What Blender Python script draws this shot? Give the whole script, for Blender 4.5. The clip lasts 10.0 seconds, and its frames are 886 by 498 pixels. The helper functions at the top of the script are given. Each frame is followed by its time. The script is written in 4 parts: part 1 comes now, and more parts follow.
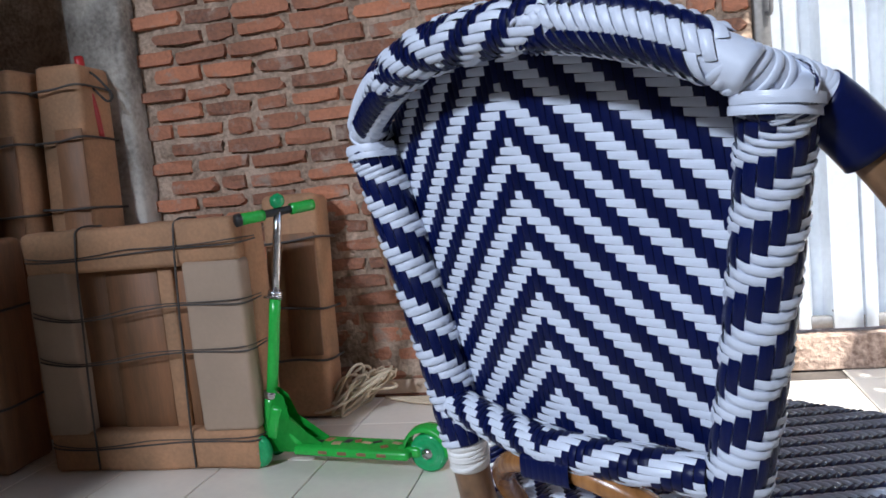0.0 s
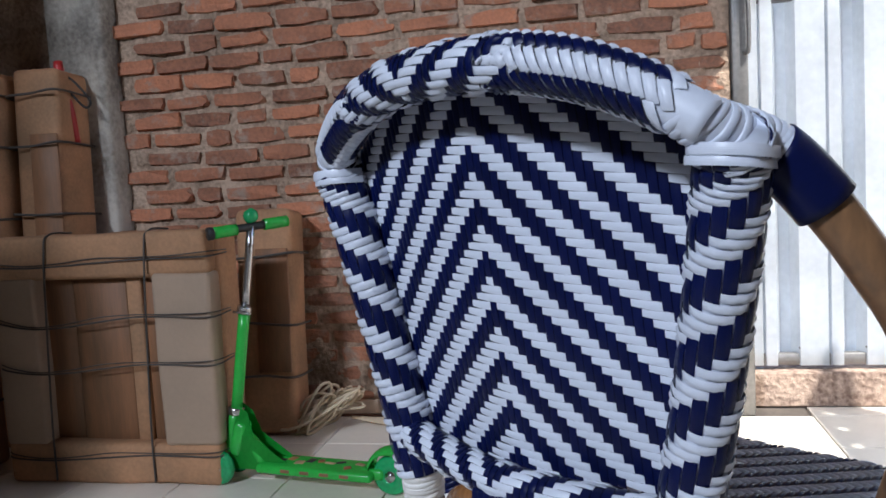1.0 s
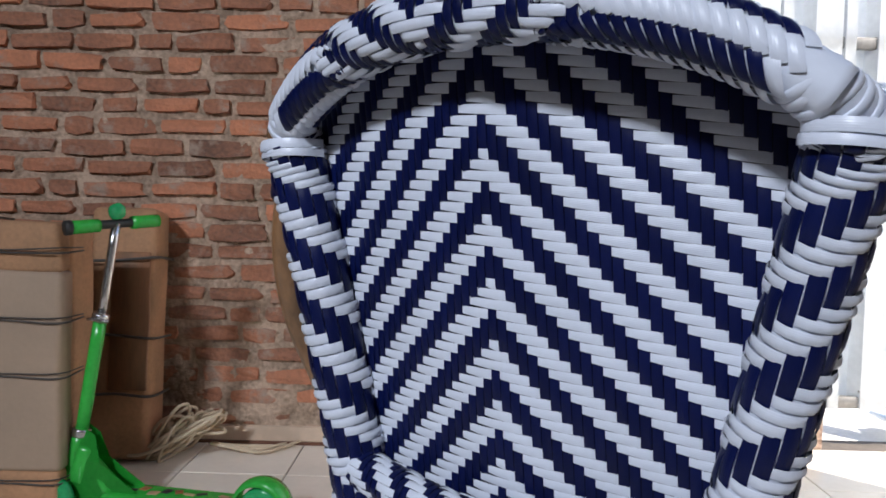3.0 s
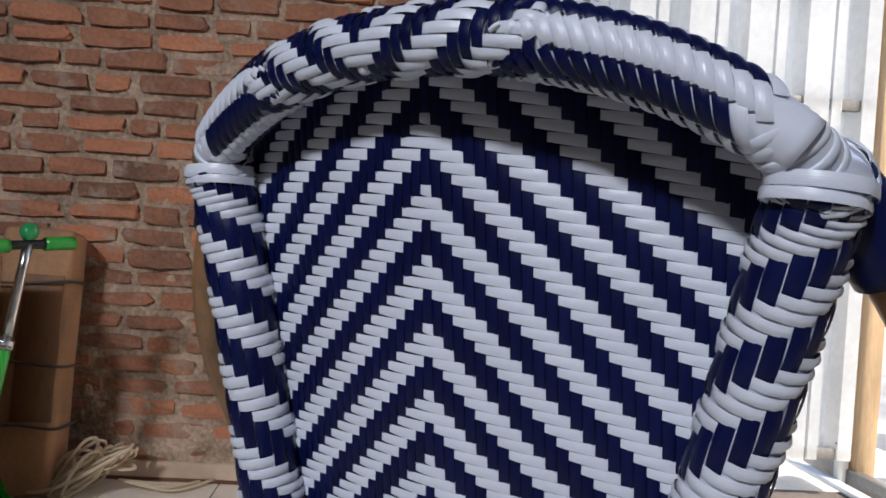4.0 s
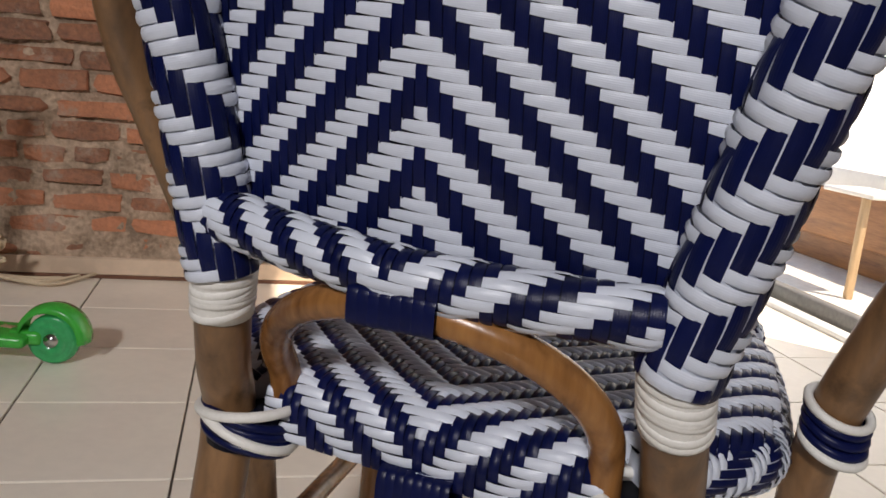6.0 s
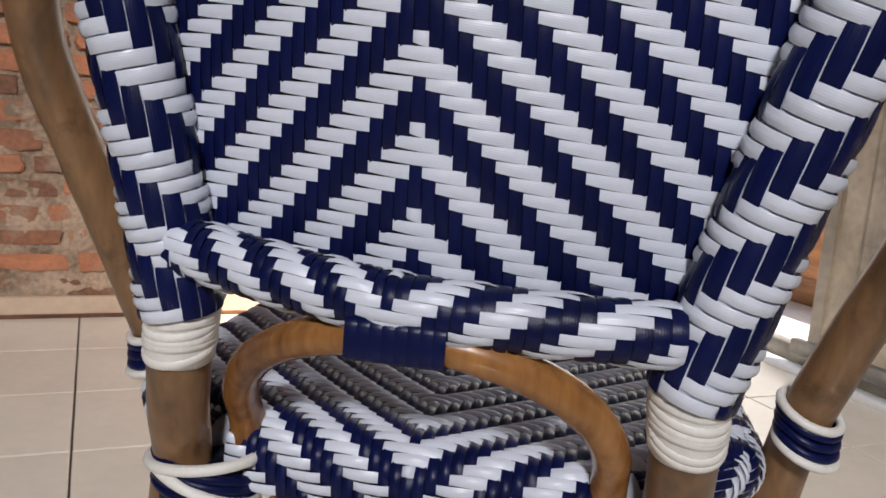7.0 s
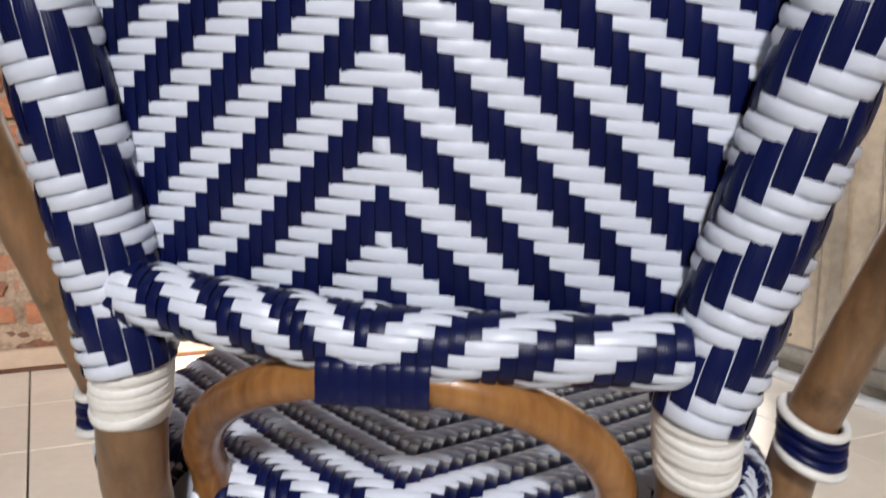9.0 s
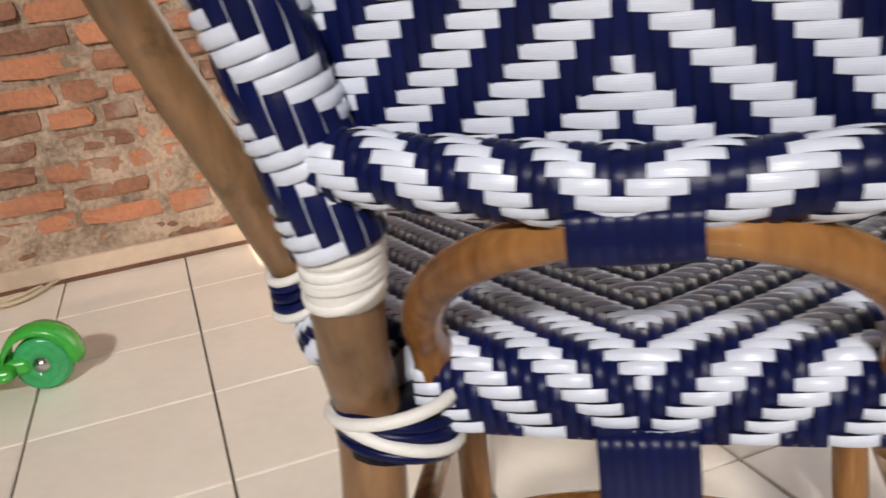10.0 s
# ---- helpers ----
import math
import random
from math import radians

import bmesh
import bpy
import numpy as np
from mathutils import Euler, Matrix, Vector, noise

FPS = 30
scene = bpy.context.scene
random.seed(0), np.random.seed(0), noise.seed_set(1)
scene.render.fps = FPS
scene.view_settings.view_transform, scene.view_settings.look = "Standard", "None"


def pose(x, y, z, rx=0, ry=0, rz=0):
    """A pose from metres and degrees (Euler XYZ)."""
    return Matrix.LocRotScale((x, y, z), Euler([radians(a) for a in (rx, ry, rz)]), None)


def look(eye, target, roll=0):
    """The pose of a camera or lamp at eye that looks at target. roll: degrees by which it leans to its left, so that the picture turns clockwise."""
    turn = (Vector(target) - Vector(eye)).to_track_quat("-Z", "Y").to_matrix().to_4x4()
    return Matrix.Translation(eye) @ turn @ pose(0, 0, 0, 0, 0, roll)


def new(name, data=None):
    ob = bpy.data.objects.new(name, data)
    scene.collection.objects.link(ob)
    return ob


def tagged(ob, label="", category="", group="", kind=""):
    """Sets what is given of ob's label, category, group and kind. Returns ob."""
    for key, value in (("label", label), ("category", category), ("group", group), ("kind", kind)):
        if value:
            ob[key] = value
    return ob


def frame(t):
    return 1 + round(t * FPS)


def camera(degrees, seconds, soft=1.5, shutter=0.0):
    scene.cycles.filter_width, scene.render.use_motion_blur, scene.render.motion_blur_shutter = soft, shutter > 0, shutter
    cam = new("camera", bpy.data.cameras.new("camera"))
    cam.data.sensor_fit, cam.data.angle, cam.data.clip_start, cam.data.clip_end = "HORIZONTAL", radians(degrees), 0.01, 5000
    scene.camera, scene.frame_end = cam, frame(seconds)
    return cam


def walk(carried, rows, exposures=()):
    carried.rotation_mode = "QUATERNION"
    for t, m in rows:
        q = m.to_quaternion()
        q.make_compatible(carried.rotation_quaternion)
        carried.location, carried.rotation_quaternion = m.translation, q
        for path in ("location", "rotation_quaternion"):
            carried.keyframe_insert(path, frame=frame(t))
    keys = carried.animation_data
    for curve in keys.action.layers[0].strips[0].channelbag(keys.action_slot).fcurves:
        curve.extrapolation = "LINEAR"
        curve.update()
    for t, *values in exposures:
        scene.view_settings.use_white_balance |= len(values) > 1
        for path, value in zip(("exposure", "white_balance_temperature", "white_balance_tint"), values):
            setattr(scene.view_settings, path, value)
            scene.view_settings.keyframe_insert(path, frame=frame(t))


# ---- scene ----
cam = camera(56.2, 10.0, soft=1.6, shutter=0.3)
PATH = [
    (0, (0.481, -0.614, 0.827), (-0.920, 0.797, 0.611), -5.8),
    (0.5, (0.490, -0.607, 0.831), (-0.892, 0.826, 0.635), -5.3),
    (1, (0.493, -0.602, 0.838), (-0.871, 0.850, 0.662), -3.2),
    (1.5, (0.514, -0.606, 0.846), (-0.836, 0.859, 0.673), -1.8),
    (2, (0.476, -0.606, 0.836), (-0.823, 0.904, 0.651), -0.7),
    (3.5, (0.272, -0.545, 0.791), (-0.712, 1.195, 0.734), 2.6),
    (4, (0.283, -0.534, 0.802), (-0.656, 1.232, 0.781), 3.9),
    (4.5, (0.259, -0.515, 0.787), (-0.597, 1.290, 0.695), 4.4),
    (5, (0.222, -0.516, 0.747), (-0.514, 1.334, 0.560), 5.5),
    (5.5, (0.197, -0.492, 0.702), (-0.477, 1.370, 0.419), 5.5),
    (6, (0.177, -0.465, 0.664), (-0.443, 1.393, 0.257), 5.3),
    (7.5, (0.056, -0.454, 0.654), (-0.131, 1.519, 0.383), 3.5),
    (8, (0.049, -0.459, 0.683), (-0.123, 1.522, 0.466), 2.8),
    (8.5, (0.057, -0.447, 0.696), (-0.098, 1.534, 0.470), 2.2),
    (9, (0.075, -0.413, 0.648), (-0.130, 1.557, 0.370), 1.1),
    (9.5, (0.075, -0.389, 0.614), (-0.297, 1.519, 0.144), -2.2),
    (10, (0.005, -0.361, 0.637), (-0.468, 1.483, 0.021), -7.6),
]
EXPOSE = [(0.0, 0.96, 5900, 10), (1.0, 0.71, 6000, 10), (2.0, 0.46, 6150, 11), (3.4, 0.84, 6500, 11), (4.0, 0.52, 6700, 12), (4.8, 0.38, 7000, 14), (6.2, 0.57, 7500, 14), (7.3, 0.86, 7200, 14), (8.6, 1.08, 7050, 11), (9.3, 1.22, 7500, 13), (10.0, 1.24, 7700, 13)]
walk(cam, [(t, look(eye, target, roll)) for t, eye, target, roll in PATH], EXPOSE)

# ---- the room's own axes: u along the brick wall, v out of it into the room ----
TURN_ROOM = 32.0
WU = Vector((math.cos(radians(TURN_ROOM)), math.sin(radians(TURN_ROOM)), 0))
WV = Vector((math.sin(radians(TURN_ROOM)), -math.cos(radians(TURN_ROOM)), 0))
ROOM0 = WV * -2.0
ROOM = Matrix.Translation(ROOM0) @ Matrix(((WU.x, -WV.x, 0, 0), (WU.y, -WV.y, 0, 0), (0, 0, 1, 0), (0, 0, 0, 1)))


def room(u, v, z):
    return ROOM0 + WU * u + WV * v + Vector((0, 0, z))


# ---- light ----
SUN_DIR = (WU * -0.36 + WV * -0.38 + Vector((0, 0, -0.85))).normalized()
world = bpy.data.worlds.new("sky")
scene.world = world
world.use_nodes = True
wn = world.node_tree
sky = wn.nodes.new("ShaderNodeTexSky")
sky.sky_type, sky.sun_disc = "NISHITA", False
sky.sun_elevation = math.asin(-SUN_DIR.z)
sky.sun_rotation = math.atan2(-SUN_DIR.x, -SUN_DIR.y)
wn.links.new(sky.outputs[0], wn.nodes["Background"].inputs[0])
wn.nodes["Background"].inputs[1].default_value = 0.15
sun = new("sun", bpy.data.lights.new("sun", "SUN"))
sun.data.energy, sun.data.angle, sun.data.color = 5.0, radians(0.6), (1.0, 0.93, 0.82)
sun.matrix_world = look((0, 0, 6), Vector((0, 0, 6)) + SUN_DIR)


def area(name, eye, target, w, h, power, color):
    lamp = new(name, bpy.data.lights.new(name, "AREA"))
    lamp.data.shape, lamp.data.size, lamp.data.size_y = "RECTANGLE", w, h
    lamp.data.energy, lamp.data.color = power, color
    lamp.data.spread = radians(100)
    lamp.matrix_world = look(eye, target)
    return lamp


# daylight through the high window in the rear wall
WIN_U, WIN_Z = -2.70, 4.25
area("window_daylight", room(WIN_U, 7.52, WIN_Z), (0.1, 0.0, 0.8), 0.62, 0.55, 75, (0.84, 0.90, 1.0))



# ---- materials ----
def material(name, base, rough=0.6, metal=0.0, vary=0.15, big=3.0, fine=60.0, bump=0.15, dark=None, stretch=(1, 1, 1), spec=0.5, per_piece=0.0, ridges=0.0, bdist=0.004, grain=0.4, smear=None):
    m = bpy.data.materials.new(name)
    m.use_nodes = True
    t = m.node_tree
    n, l = t.nodes, t.links
    b = n["Principled BSDF"]
    b.inputs["Roughness"].default_value = rough
    b.inputs["Metallic"].default_value = metal
    b.inputs["Specular IOR Level"].default_value = spec
    geo = n.new("ShaderNodeNewGeometry")
    mp = n.new("ShaderNodeMapping")
    mp.inputs["Scale"].default_value = stretch
    l.new(geo.outputs["Position"], mp.inputs[0])
    n1 = n.new("ShaderNodeTexNoise")
    n1.inputs["Scale"].default_value, n1.inputs["Detail"].default_value = big, 5
    n2 = n.new("ShaderNodeTexNoise")
    n2.inputs["Scale"].default_value, n2.inputs["Detail"].default_value = fine, 6
    l.new(mp.outputs[0], n1.inputs["Vector"])
    l.new(mp.outputs[0], n2.inputs["Vector"])
    mixn = n.new("ShaderNodeMath")
    mixn.operation = "MULTIPLY_ADD"
    mixn.inputs[1].default_value = grain
    l.new(n2.outputs[0], mixn.inputs[0])
    l.new(n1.outputs[0], mixn.inputs[2])
    src = mixn.outputs[0]
    if per_piece:
        info = n.new("ShaderNodeObjectInfo")
        isl = n.new("ShaderNodeNewGeometry")
        add = n.new("ShaderNodeMath")
        add.operation = "ADD"
        l.new(info.outputs["Random"], add.inputs[0])
        l.new(isl.outputs["Random Per Island"], add.inputs[1])
        fr = n.new("ShaderNodeMath")
        fr.operation = "FRACT"
        l.new(add.outputs[0], fr.inputs[0])
        ma = n.new("ShaderNodeMath")
        ma.operation = "MULTIPLY_ADD"
        l.new(fr.outputs[0], ma.inputs[0])
        ma.inputs[1].default_value = per_piece
        l.new(src, ma.inputs[2])
        src = ma.outputs[0]
    rng = n.new("ShaderNodeMapRange")
    rng.inputs["From Min"].default_value, rng.inputs["From Max"].default_value = 0.3 + 0.5 * grain, 0.7 + 0.5 * grain + per_piece
    l.new(src, rng.inputs[0])
    mix = n.new("ShaderNodeMix")
    mix.data_type = "RGBA"
    lo = dark if dark else tuple(c * (1 - 2 * vary) for c in base)
    hi = tuple(min(1, c * (1 + vary)) for c in base)
    mix.inputs[6].default_value = (*lo, 1)
    mix.inputs[7].default_value = (*hi, 1)
    l.new(rng.outputs[0], mix.inputs[0])
    colour = mix.outputs[2]
    if smear:
        n3 = n.new("ShaderNodeTexNoise")
        n3.inputs["Scale"].default_value, n3.inputs["Detail"].default_value, n3.inputs["Roughness"].default_value = smear[1], 8, 0.68
        l.new(geo.outputs["Position"], n3.inputs["Vector"])
        r3 = n.new("ShaderNodeMapRange")
        r3.inputs["From Min"].default_value, r3.inputs["From Max"].default_value = smear[2], smear[2] + 0.13
        l.new(n3.outputs[0], r3.inputs[0])
        m3 = n.new("ShaderNodeMix")
        m3.data_type = "RGBA"
        l.new(r3.outputs[0], m3.inputs[0])
        l.new(colour, m3.inputs[6])
        m3.inputs[7].default_value = (*smear[0], 1)
        colour = m3.outputs[2]
    l.new(colour, b.inputs["Base Color"])
    bp = n.new("ShaderNodeBump")
    bp.inputs["Strength"].default_value, bp.inputs["Distance"].default_value = bump, bdist
    l.new(n2.outputs[0], bp.inputs["Height"])
    last = bp
    if ridges:
        uv = n.new("ShaderNodeUVMap")
        sp = n.new("ShaderNodeSeparateXYZ")
        l.new(uv.outputs[0], sp.inputs[0])
        mu = n.new("ShaderNodeMath")
        mu.operation = "MULTIPLY"
        mu.inputs[1].default_value = 2 * math.pi * 6
        l.new(sp.outputs[1], mu.inputs[0])
        si = n.new("ShaderNodeMath")
        si.operation = "SINE"
        l.new(mu.outputs[0], si.inputs[0])
        b2 = n.new("ShaderNodeBump")
        b2.inputs["Strength"].default_value, b2.inputs["Distance"].default_value = ridges, 0.0004
        l.new(si.outputs[0], b2.inputs["Height"])
        l.new(bp.outputs[0], b2.inputs["Normal"])
        last = b2
    l.new(last.outputs[0], b.inputs["Normal"])
    return m


WHITE = material("white_plastic_strand", (0.63, 0.67, 0.765), 0.34, vary=0.05, big=8, fine=250, bump=0.05, ridges=0.11, per_piece=0.25)
NAVY = material("navy_plastic_strand", (0.0030, 0.0065, 0.050), 0.36, vary=0.2, big=8, fine=250, bump=0.05, ridges=0.11, per_piece=0.25, spec=0.22)
NAVY_CORE = material("navy_core", (0.003, 0.004, 0.014), 0.6, vary=0.15, spec=0.2)
RATTAN = material("stained_rattan", (0.34, 0.155, 0.05), 0.27, vary=0.3, big=9, fine=130, bump=0.08, stretch=(1, 1, 0.12), dark=(0.13, 0.05, 0.016))
RATTAN_GREY = material("greyed_rattan", (0.235, 0.123, 0.057), 0.34, vary=0.25, big=13, fine=120, bump=0.1, stretch=(1, 1, 0.25), dark=(0.075, 0.044, 0.025), smear=((0.085, 0.046, 0.022), 16.0, 0.56))
CORD = material("white_cord", (0.78, 0.76, 0.72), 0.45, vary=0.06, fine=300, bump=0.1)
BRICK = material("red_brick", (0.48, 0.19, 0.10), 0.88, vary=0.3, big=7, fine=80, bump=0.85, dark=(0.15, 0.082, 0.057), per_piece=0.8, bdist=0.008, grain=0.8, smear=((0.38, 0.28, 0.215), 9.0, 0.54))
MORTAR = material("rough_mortar", (0.46, 0.335, 0.245), 0.95, vary=0.25, big=9, fine=70, bump=0.9, dark=(0.26, 0.185, 0.13), bdist=0.012, grain=0.8)
SILL = material("weathered_sill", (0.42, 0.31, 0.24), 0.92, vary=0.3, big=6, fine=50, bump=0.9, dark=(0.16, 0.10, 0.075), bdist=0.012, grain=0.9, smear=((0.60, 0.54, 0.48), 7.0, 0.55))
CONCRETE = material("stained_concrete", (0.46, 0.42, 0.36), 0.9, vary=0.2, big=4, fine=60, bump=0.5, dark=(0.16, 0.14, 0.12))
TILE = material("cream_floor_tile", (0.88, 0.81, 0.70), 0.2, vary=0.05, big=4, fine=40, bump=0.02, per_piece=0.15)
SKIRT = material("peach_skirting_tile", (0.66, 0.50, 0.37), 0.4, vary=0.1, big=4, fine=40, bump=0.08)
JOINT = material("reddish_joint", (0.17, 0.075, 0.045), 0.9, vary=0.25)
GROUT = material("dark_grout", (0.12, 0.10, 0.085), 0.9, vary=0.2)
CARD = material("brown_cardboard", (0.41, 0.215, 0.11), 0.8, vary=0.15, big=5, fine=90, bump=0.15, dark=(0.26, 0.15, 0.08))
CARD_PALE = material("pale_cardboard", (0.35, 0.25, 0.175), 0.8, vary=0.1, big=5, fine=90, bump=0.12, dark=(0.33, 0.24, 0.17))
# Kraft board with shade put into its brown; also colours the deck side decals.
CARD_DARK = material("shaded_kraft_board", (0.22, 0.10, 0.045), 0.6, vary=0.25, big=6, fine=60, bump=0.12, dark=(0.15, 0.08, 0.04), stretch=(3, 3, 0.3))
STRAP = material("grey_raffia_string", (0.065, 0.055, 0.048), 0.6, vary=0.2, fine=200)
GREEN = material("green_scooter_paint", (0.035, 0.42, 0.055), 0.25, vary=0.12, fine=80, bump=0.02)
GREEN_WHEEL = material("clear_green_wheel", (0.025, 0.36, 0.12), 0.2, vary=0.2, fine=80, bump=0.02)
BLACK = material("black_rubber", (0.02, 0.02, 0.02), 0.6, vary=0.2)
STEEL = material("bright_steel", (0.62, 0.62, 0.62), 0.25, metal=1.0, vary=0.08)
ROPE = material("pale_raffia_rope", (0.62, 0.50, 0.35), 0.8, vary=0.15, fine=200, bump=0.3)
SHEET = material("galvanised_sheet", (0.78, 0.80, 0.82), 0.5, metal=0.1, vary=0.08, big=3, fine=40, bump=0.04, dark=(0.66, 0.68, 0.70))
# Darker copy of the sheet metal: the sliding door's shade is in its colour.
SHEET_SHADED = material("shaded_sheet", (0.42, 0.39, 0.35), 0.6, metal=0.1, vary=0.12, big=4, fine=40, bump=0.05, dark=(0.27, 0.24, 0.21))
FRAME_STEEL = material("dull_steel_frame", (0.25, 0.24, 0.23), 0.5, metal=0.5, vary=0.2)
WOOD = material("warm_wood", (0.36, 0.16, 0.06), 0.45, vary=0.25, big=6, fine=60, bump=0.15, dark=(0.16, 0.06, 0.025), stretch=(0.3, 0.3, 3))
WOOD_PALE = material("pale_wood", (0.55, 0.38, 0.22), 0.5, vary=0.15, big=6, fine=60, bump=0.1, stretch=(3, 3, 0.3))
PAINT = material("white_paint", (0.80, 0.79, 0.77), 0.6, vary=0.05, big=3, fine=50, bump=0.05)
# Dark warm tone, set so the unseen walls bounce little and warm light.
PLASTER = material("low_bounce_plaster", (0.15, 0.10, 0.062), 0.9, vary=0.15, big=3, fine=60, bump=0.3)
GROUND = material("pale_concrete_ground", (0.82, 0.79, 0.73), 0.9, vary=0.12, big=2, fine=50, bump=0.3)
ROOF = material("brown_roof_board", (0.13, 0.09, 0.06), 0.9, vary=0.2)
RED = material("red_plastic", (0.42, 0.02, 0.02), 0.4, vary=0.1)

# Emission stands in for the very bright daylight outside the doorway.
DAYLIGHT_GLOW = material("glowing_backdrop", (0.80, 0.79, 0.77), 0.9, vary=0.04, big=1, fine=20, bump=0.0)
DAYLIGHT_GLOW.node_tree.nodes["Principled BSDF"].inputs["Emission Color"].default_value = (1.0, 0.975, 0.94, 1)
DAYLIGHT_GLOW.node_tree.nodes["Principled BSDF"].inputs["Emission Strength"].default_value = 1.1


# ---- small builders ----
def finish(bm, name, mat, parent=None, label="", smooth=True, at=None):
    me = bpy.data.meshes.new(name)
    bm.normal_update()
    bm.to_mesh(me)
    bm.free()
    return link(me, name, mat, parent, label, smooth, at)


def link(me, name, mat, parent=None, label="", smooth=True, at=None):
    if mat and not me.materials:
        me.materials.append(mat)
    if smooth:
        me.polygons.foreach_set("use_smooth", [True] * len(me.polygons))
    ob = new(name, me)
    if at is not None:
        ob.matrix_world = at
    if parent is not None:
        ob.parent = parent
        ob.matrix_parent_inverse = parent.matrix_basis.inverted() if parent.parent is None else Matrix.Identity(4)
    if label:
        tagged(ob, label)
    return ob


def part(name, bm, mat, parent, label="", smooth=True):
    return finish(bm, name, mat, parent, label, smooth)


def thing(name, at, label, category, group="", kind=""):
    ob = new(name)
    ob.matrix_world = at
    ob.empty_display_size = 0.05
    return tagged(ob, label, category, group, kind)


def box_bm(m, size, bevel=0.004, seg=2, bm=None):
    own = bm is None
    b2 = bmesh.new()
    bmesh.ops.create_cube(b2, size=1.0)
    for v in b2.verts:
        v.co = Vector((v.co.x * size[0], v.co.y * size[1], v.co.z * size[2]))
    if bevel:
        bmesh.ops.bevel(b2, geom=b2.edges[:], offset=bevel, segments=seg, affect="EDGES", profile=0.5)
    bmesh.ops.transform(b2, matrix=m, verts=b2.verts[:])
    if own:
        return b2
    me = bpy.data.meshes.new("tmp")
    b2.to_mesh(me)
    b2.free()
    bm.from_mesh(me)
    bpy.data.meshes.remove(me)
    return bm


def spline(points, n):
    pts = [Vector(p) for p in points]
    ext = [pts[0] * 2 - pts[1]] + pts + [pts[-1] * 2 - pts[-2]]
    out = []
    segs = len(pts) - 1
    for k in range(n + 1):
        f = k / n * segs
        i = min(int(f), segs - 1)
        t = f - i
        a, b, c, d = ext[i:i + 4]
        out.append(0.5 * ((2 * b) + (c - a) * t + (2 * a - 5 * b + 4 * c - d) * t * t + (3 * b - a - 3 * c + d) * t ** 3))
    return out


def frames_along(path, up=Vector((0, 0, 1))):
    res = []
    nrm = None
    for i, p in enumerate(path):
        tan = (path[min(i + 1, len(path) - 1)] - path[max(i - 1, 0)]).normalized()
        if nrm is None:
            ref = up if abs(tan.dot(up)) < 0.9 else Vector((0, -1, 0))
            nrm = (ref - tan * ref.dot(tan)).normalized()
        else:
            nrm = (nrm - tan * nrm.dot(tan)).normalized()
        res.append((p, tan, nrm, tan.cross(nrm)))
    return res


def tube_bm(path, radius, sides=14, bm=None, wob=0.0, cap=True):
    bm = bm or bmesh.new()
    fr = frames_along(path)
    rings = []
    for i, (p, t, a, b) in enumerate(fr):
        r = radius(i / (len(fr) - 1)) if callable(radius) else radius
        if wob:
            r *= 1 + wob * noise.noise(p * 23.0)
        rings.append([bm.verts.new(p + (a * math.cos(2 * math.pi * k / sides) + b * math.sin(2 * math.pi * k / sides)) * r) for k in range(sides)])
    for r0, r1 in zip(rings, rings[1:]):
        for k in range(sides):
            bm.faces.new((r0[k], r0[(k + 1) % sides], r1[(k + 1) % sides], r1[k]))
    if cap:
        bm.faces.new(rings[0][::-1])
        bm.faces.new(rings[-1])
    return bm


def ring_bm(centre, axis, radius, thick, bm=None, ratio=1.0, sides=8, n=28, lean=None, flat=1.0):
    """A closed loop of cord round an axis."""
    bm = bm or bmesh.new()
    axis = Vector(axis).normalized()
    ref = Vector((1, 0, 0)) if abs(axis.x) < 0.9 else Vector((0, 1, 0))
    a = (ref - axis * ref.dot(axis)).normalized()
    b = axis.cross(a)
    lean = Vector(lean) if lean else Vector((0, 0, 0))
    rings = []
    for i in range(n):
        th = 2 * math.pi * i / n
        d = a * math.cos(th) + b * math.sin(th) * ratio
        c = Vector(centre) + d * radius + axis * lean.dot(d)
        rings.append([bm.verts.new(c + (d.normalized() * math.cos(2 * math.pi * k / sides) + axis * math.sin(2 * math.pi * k / sides) * flat) * thick) for k in range(sides)])
    for i in range(n):
        r0, r1 = rings[i], rings[(i + 1) % n]
        for k in range(sides):
            bm.faces.new((r0[k], r1[k], r1[(k + 1) % sides], r0[(k + 1) % sides]))
    return bm


# ---- the camera's surroundings: floor, walls, roof ----
def wall_slab(name, u0, u1, v0, v1, z0, z1, mat, label, cat="wall"):
    c = room((u0 + u1) / 2, (v0 + v1) / 2, (z0 + z1) / 2)
    rot = ROOM.to_3x3().to_4x4()
    ob = finish(box_bm(Matrix.Translation(c) @ rot, (abs(u1 - u0), abs(v1 - v0), z1 - z0), 0.003, 1), name, mat, smooth=False)
    return tagged(ob, label, cat, kind="structure")


ground = finish(box_bm(Matrix.Translation((0, 0, -0.32)), (400, 400, 0.5), 0), "ground", GROUND, smooth=False)
tagged(ground, "pale dusty concrete ground outside the workshop", "ground", kind="structure")
floor = wall_slab("floor", -3.2, 1.66, -0.27, 7.6, -0.07, -0.006, GROUT, "cream ceramic tiled floor with dark grout joints", "floor")
WALL_V = -0.02
wall_north = wall_slab("wall_north", -3.2, 0.505, WALL_V - 0.12, WALL_V - 0.012, 0, 3.0, MORTAR, "bare red brick wall with rough mortar joints")
# The plastered walls are out of view, added to close the room.
wall_west = wall_slab("wall_west", -3.3, -3.2, WALL_V, 7.6, 0, 4.7, PLASTER, "dark plastered workshop wall, out of view")
wall_south = wall_slab("wall_south", -3.2, 1.66, 7.6, 7.7, 0, WIN_Z - 0.32, PLASTER, "dark plastered rear workshop wall, out of view")
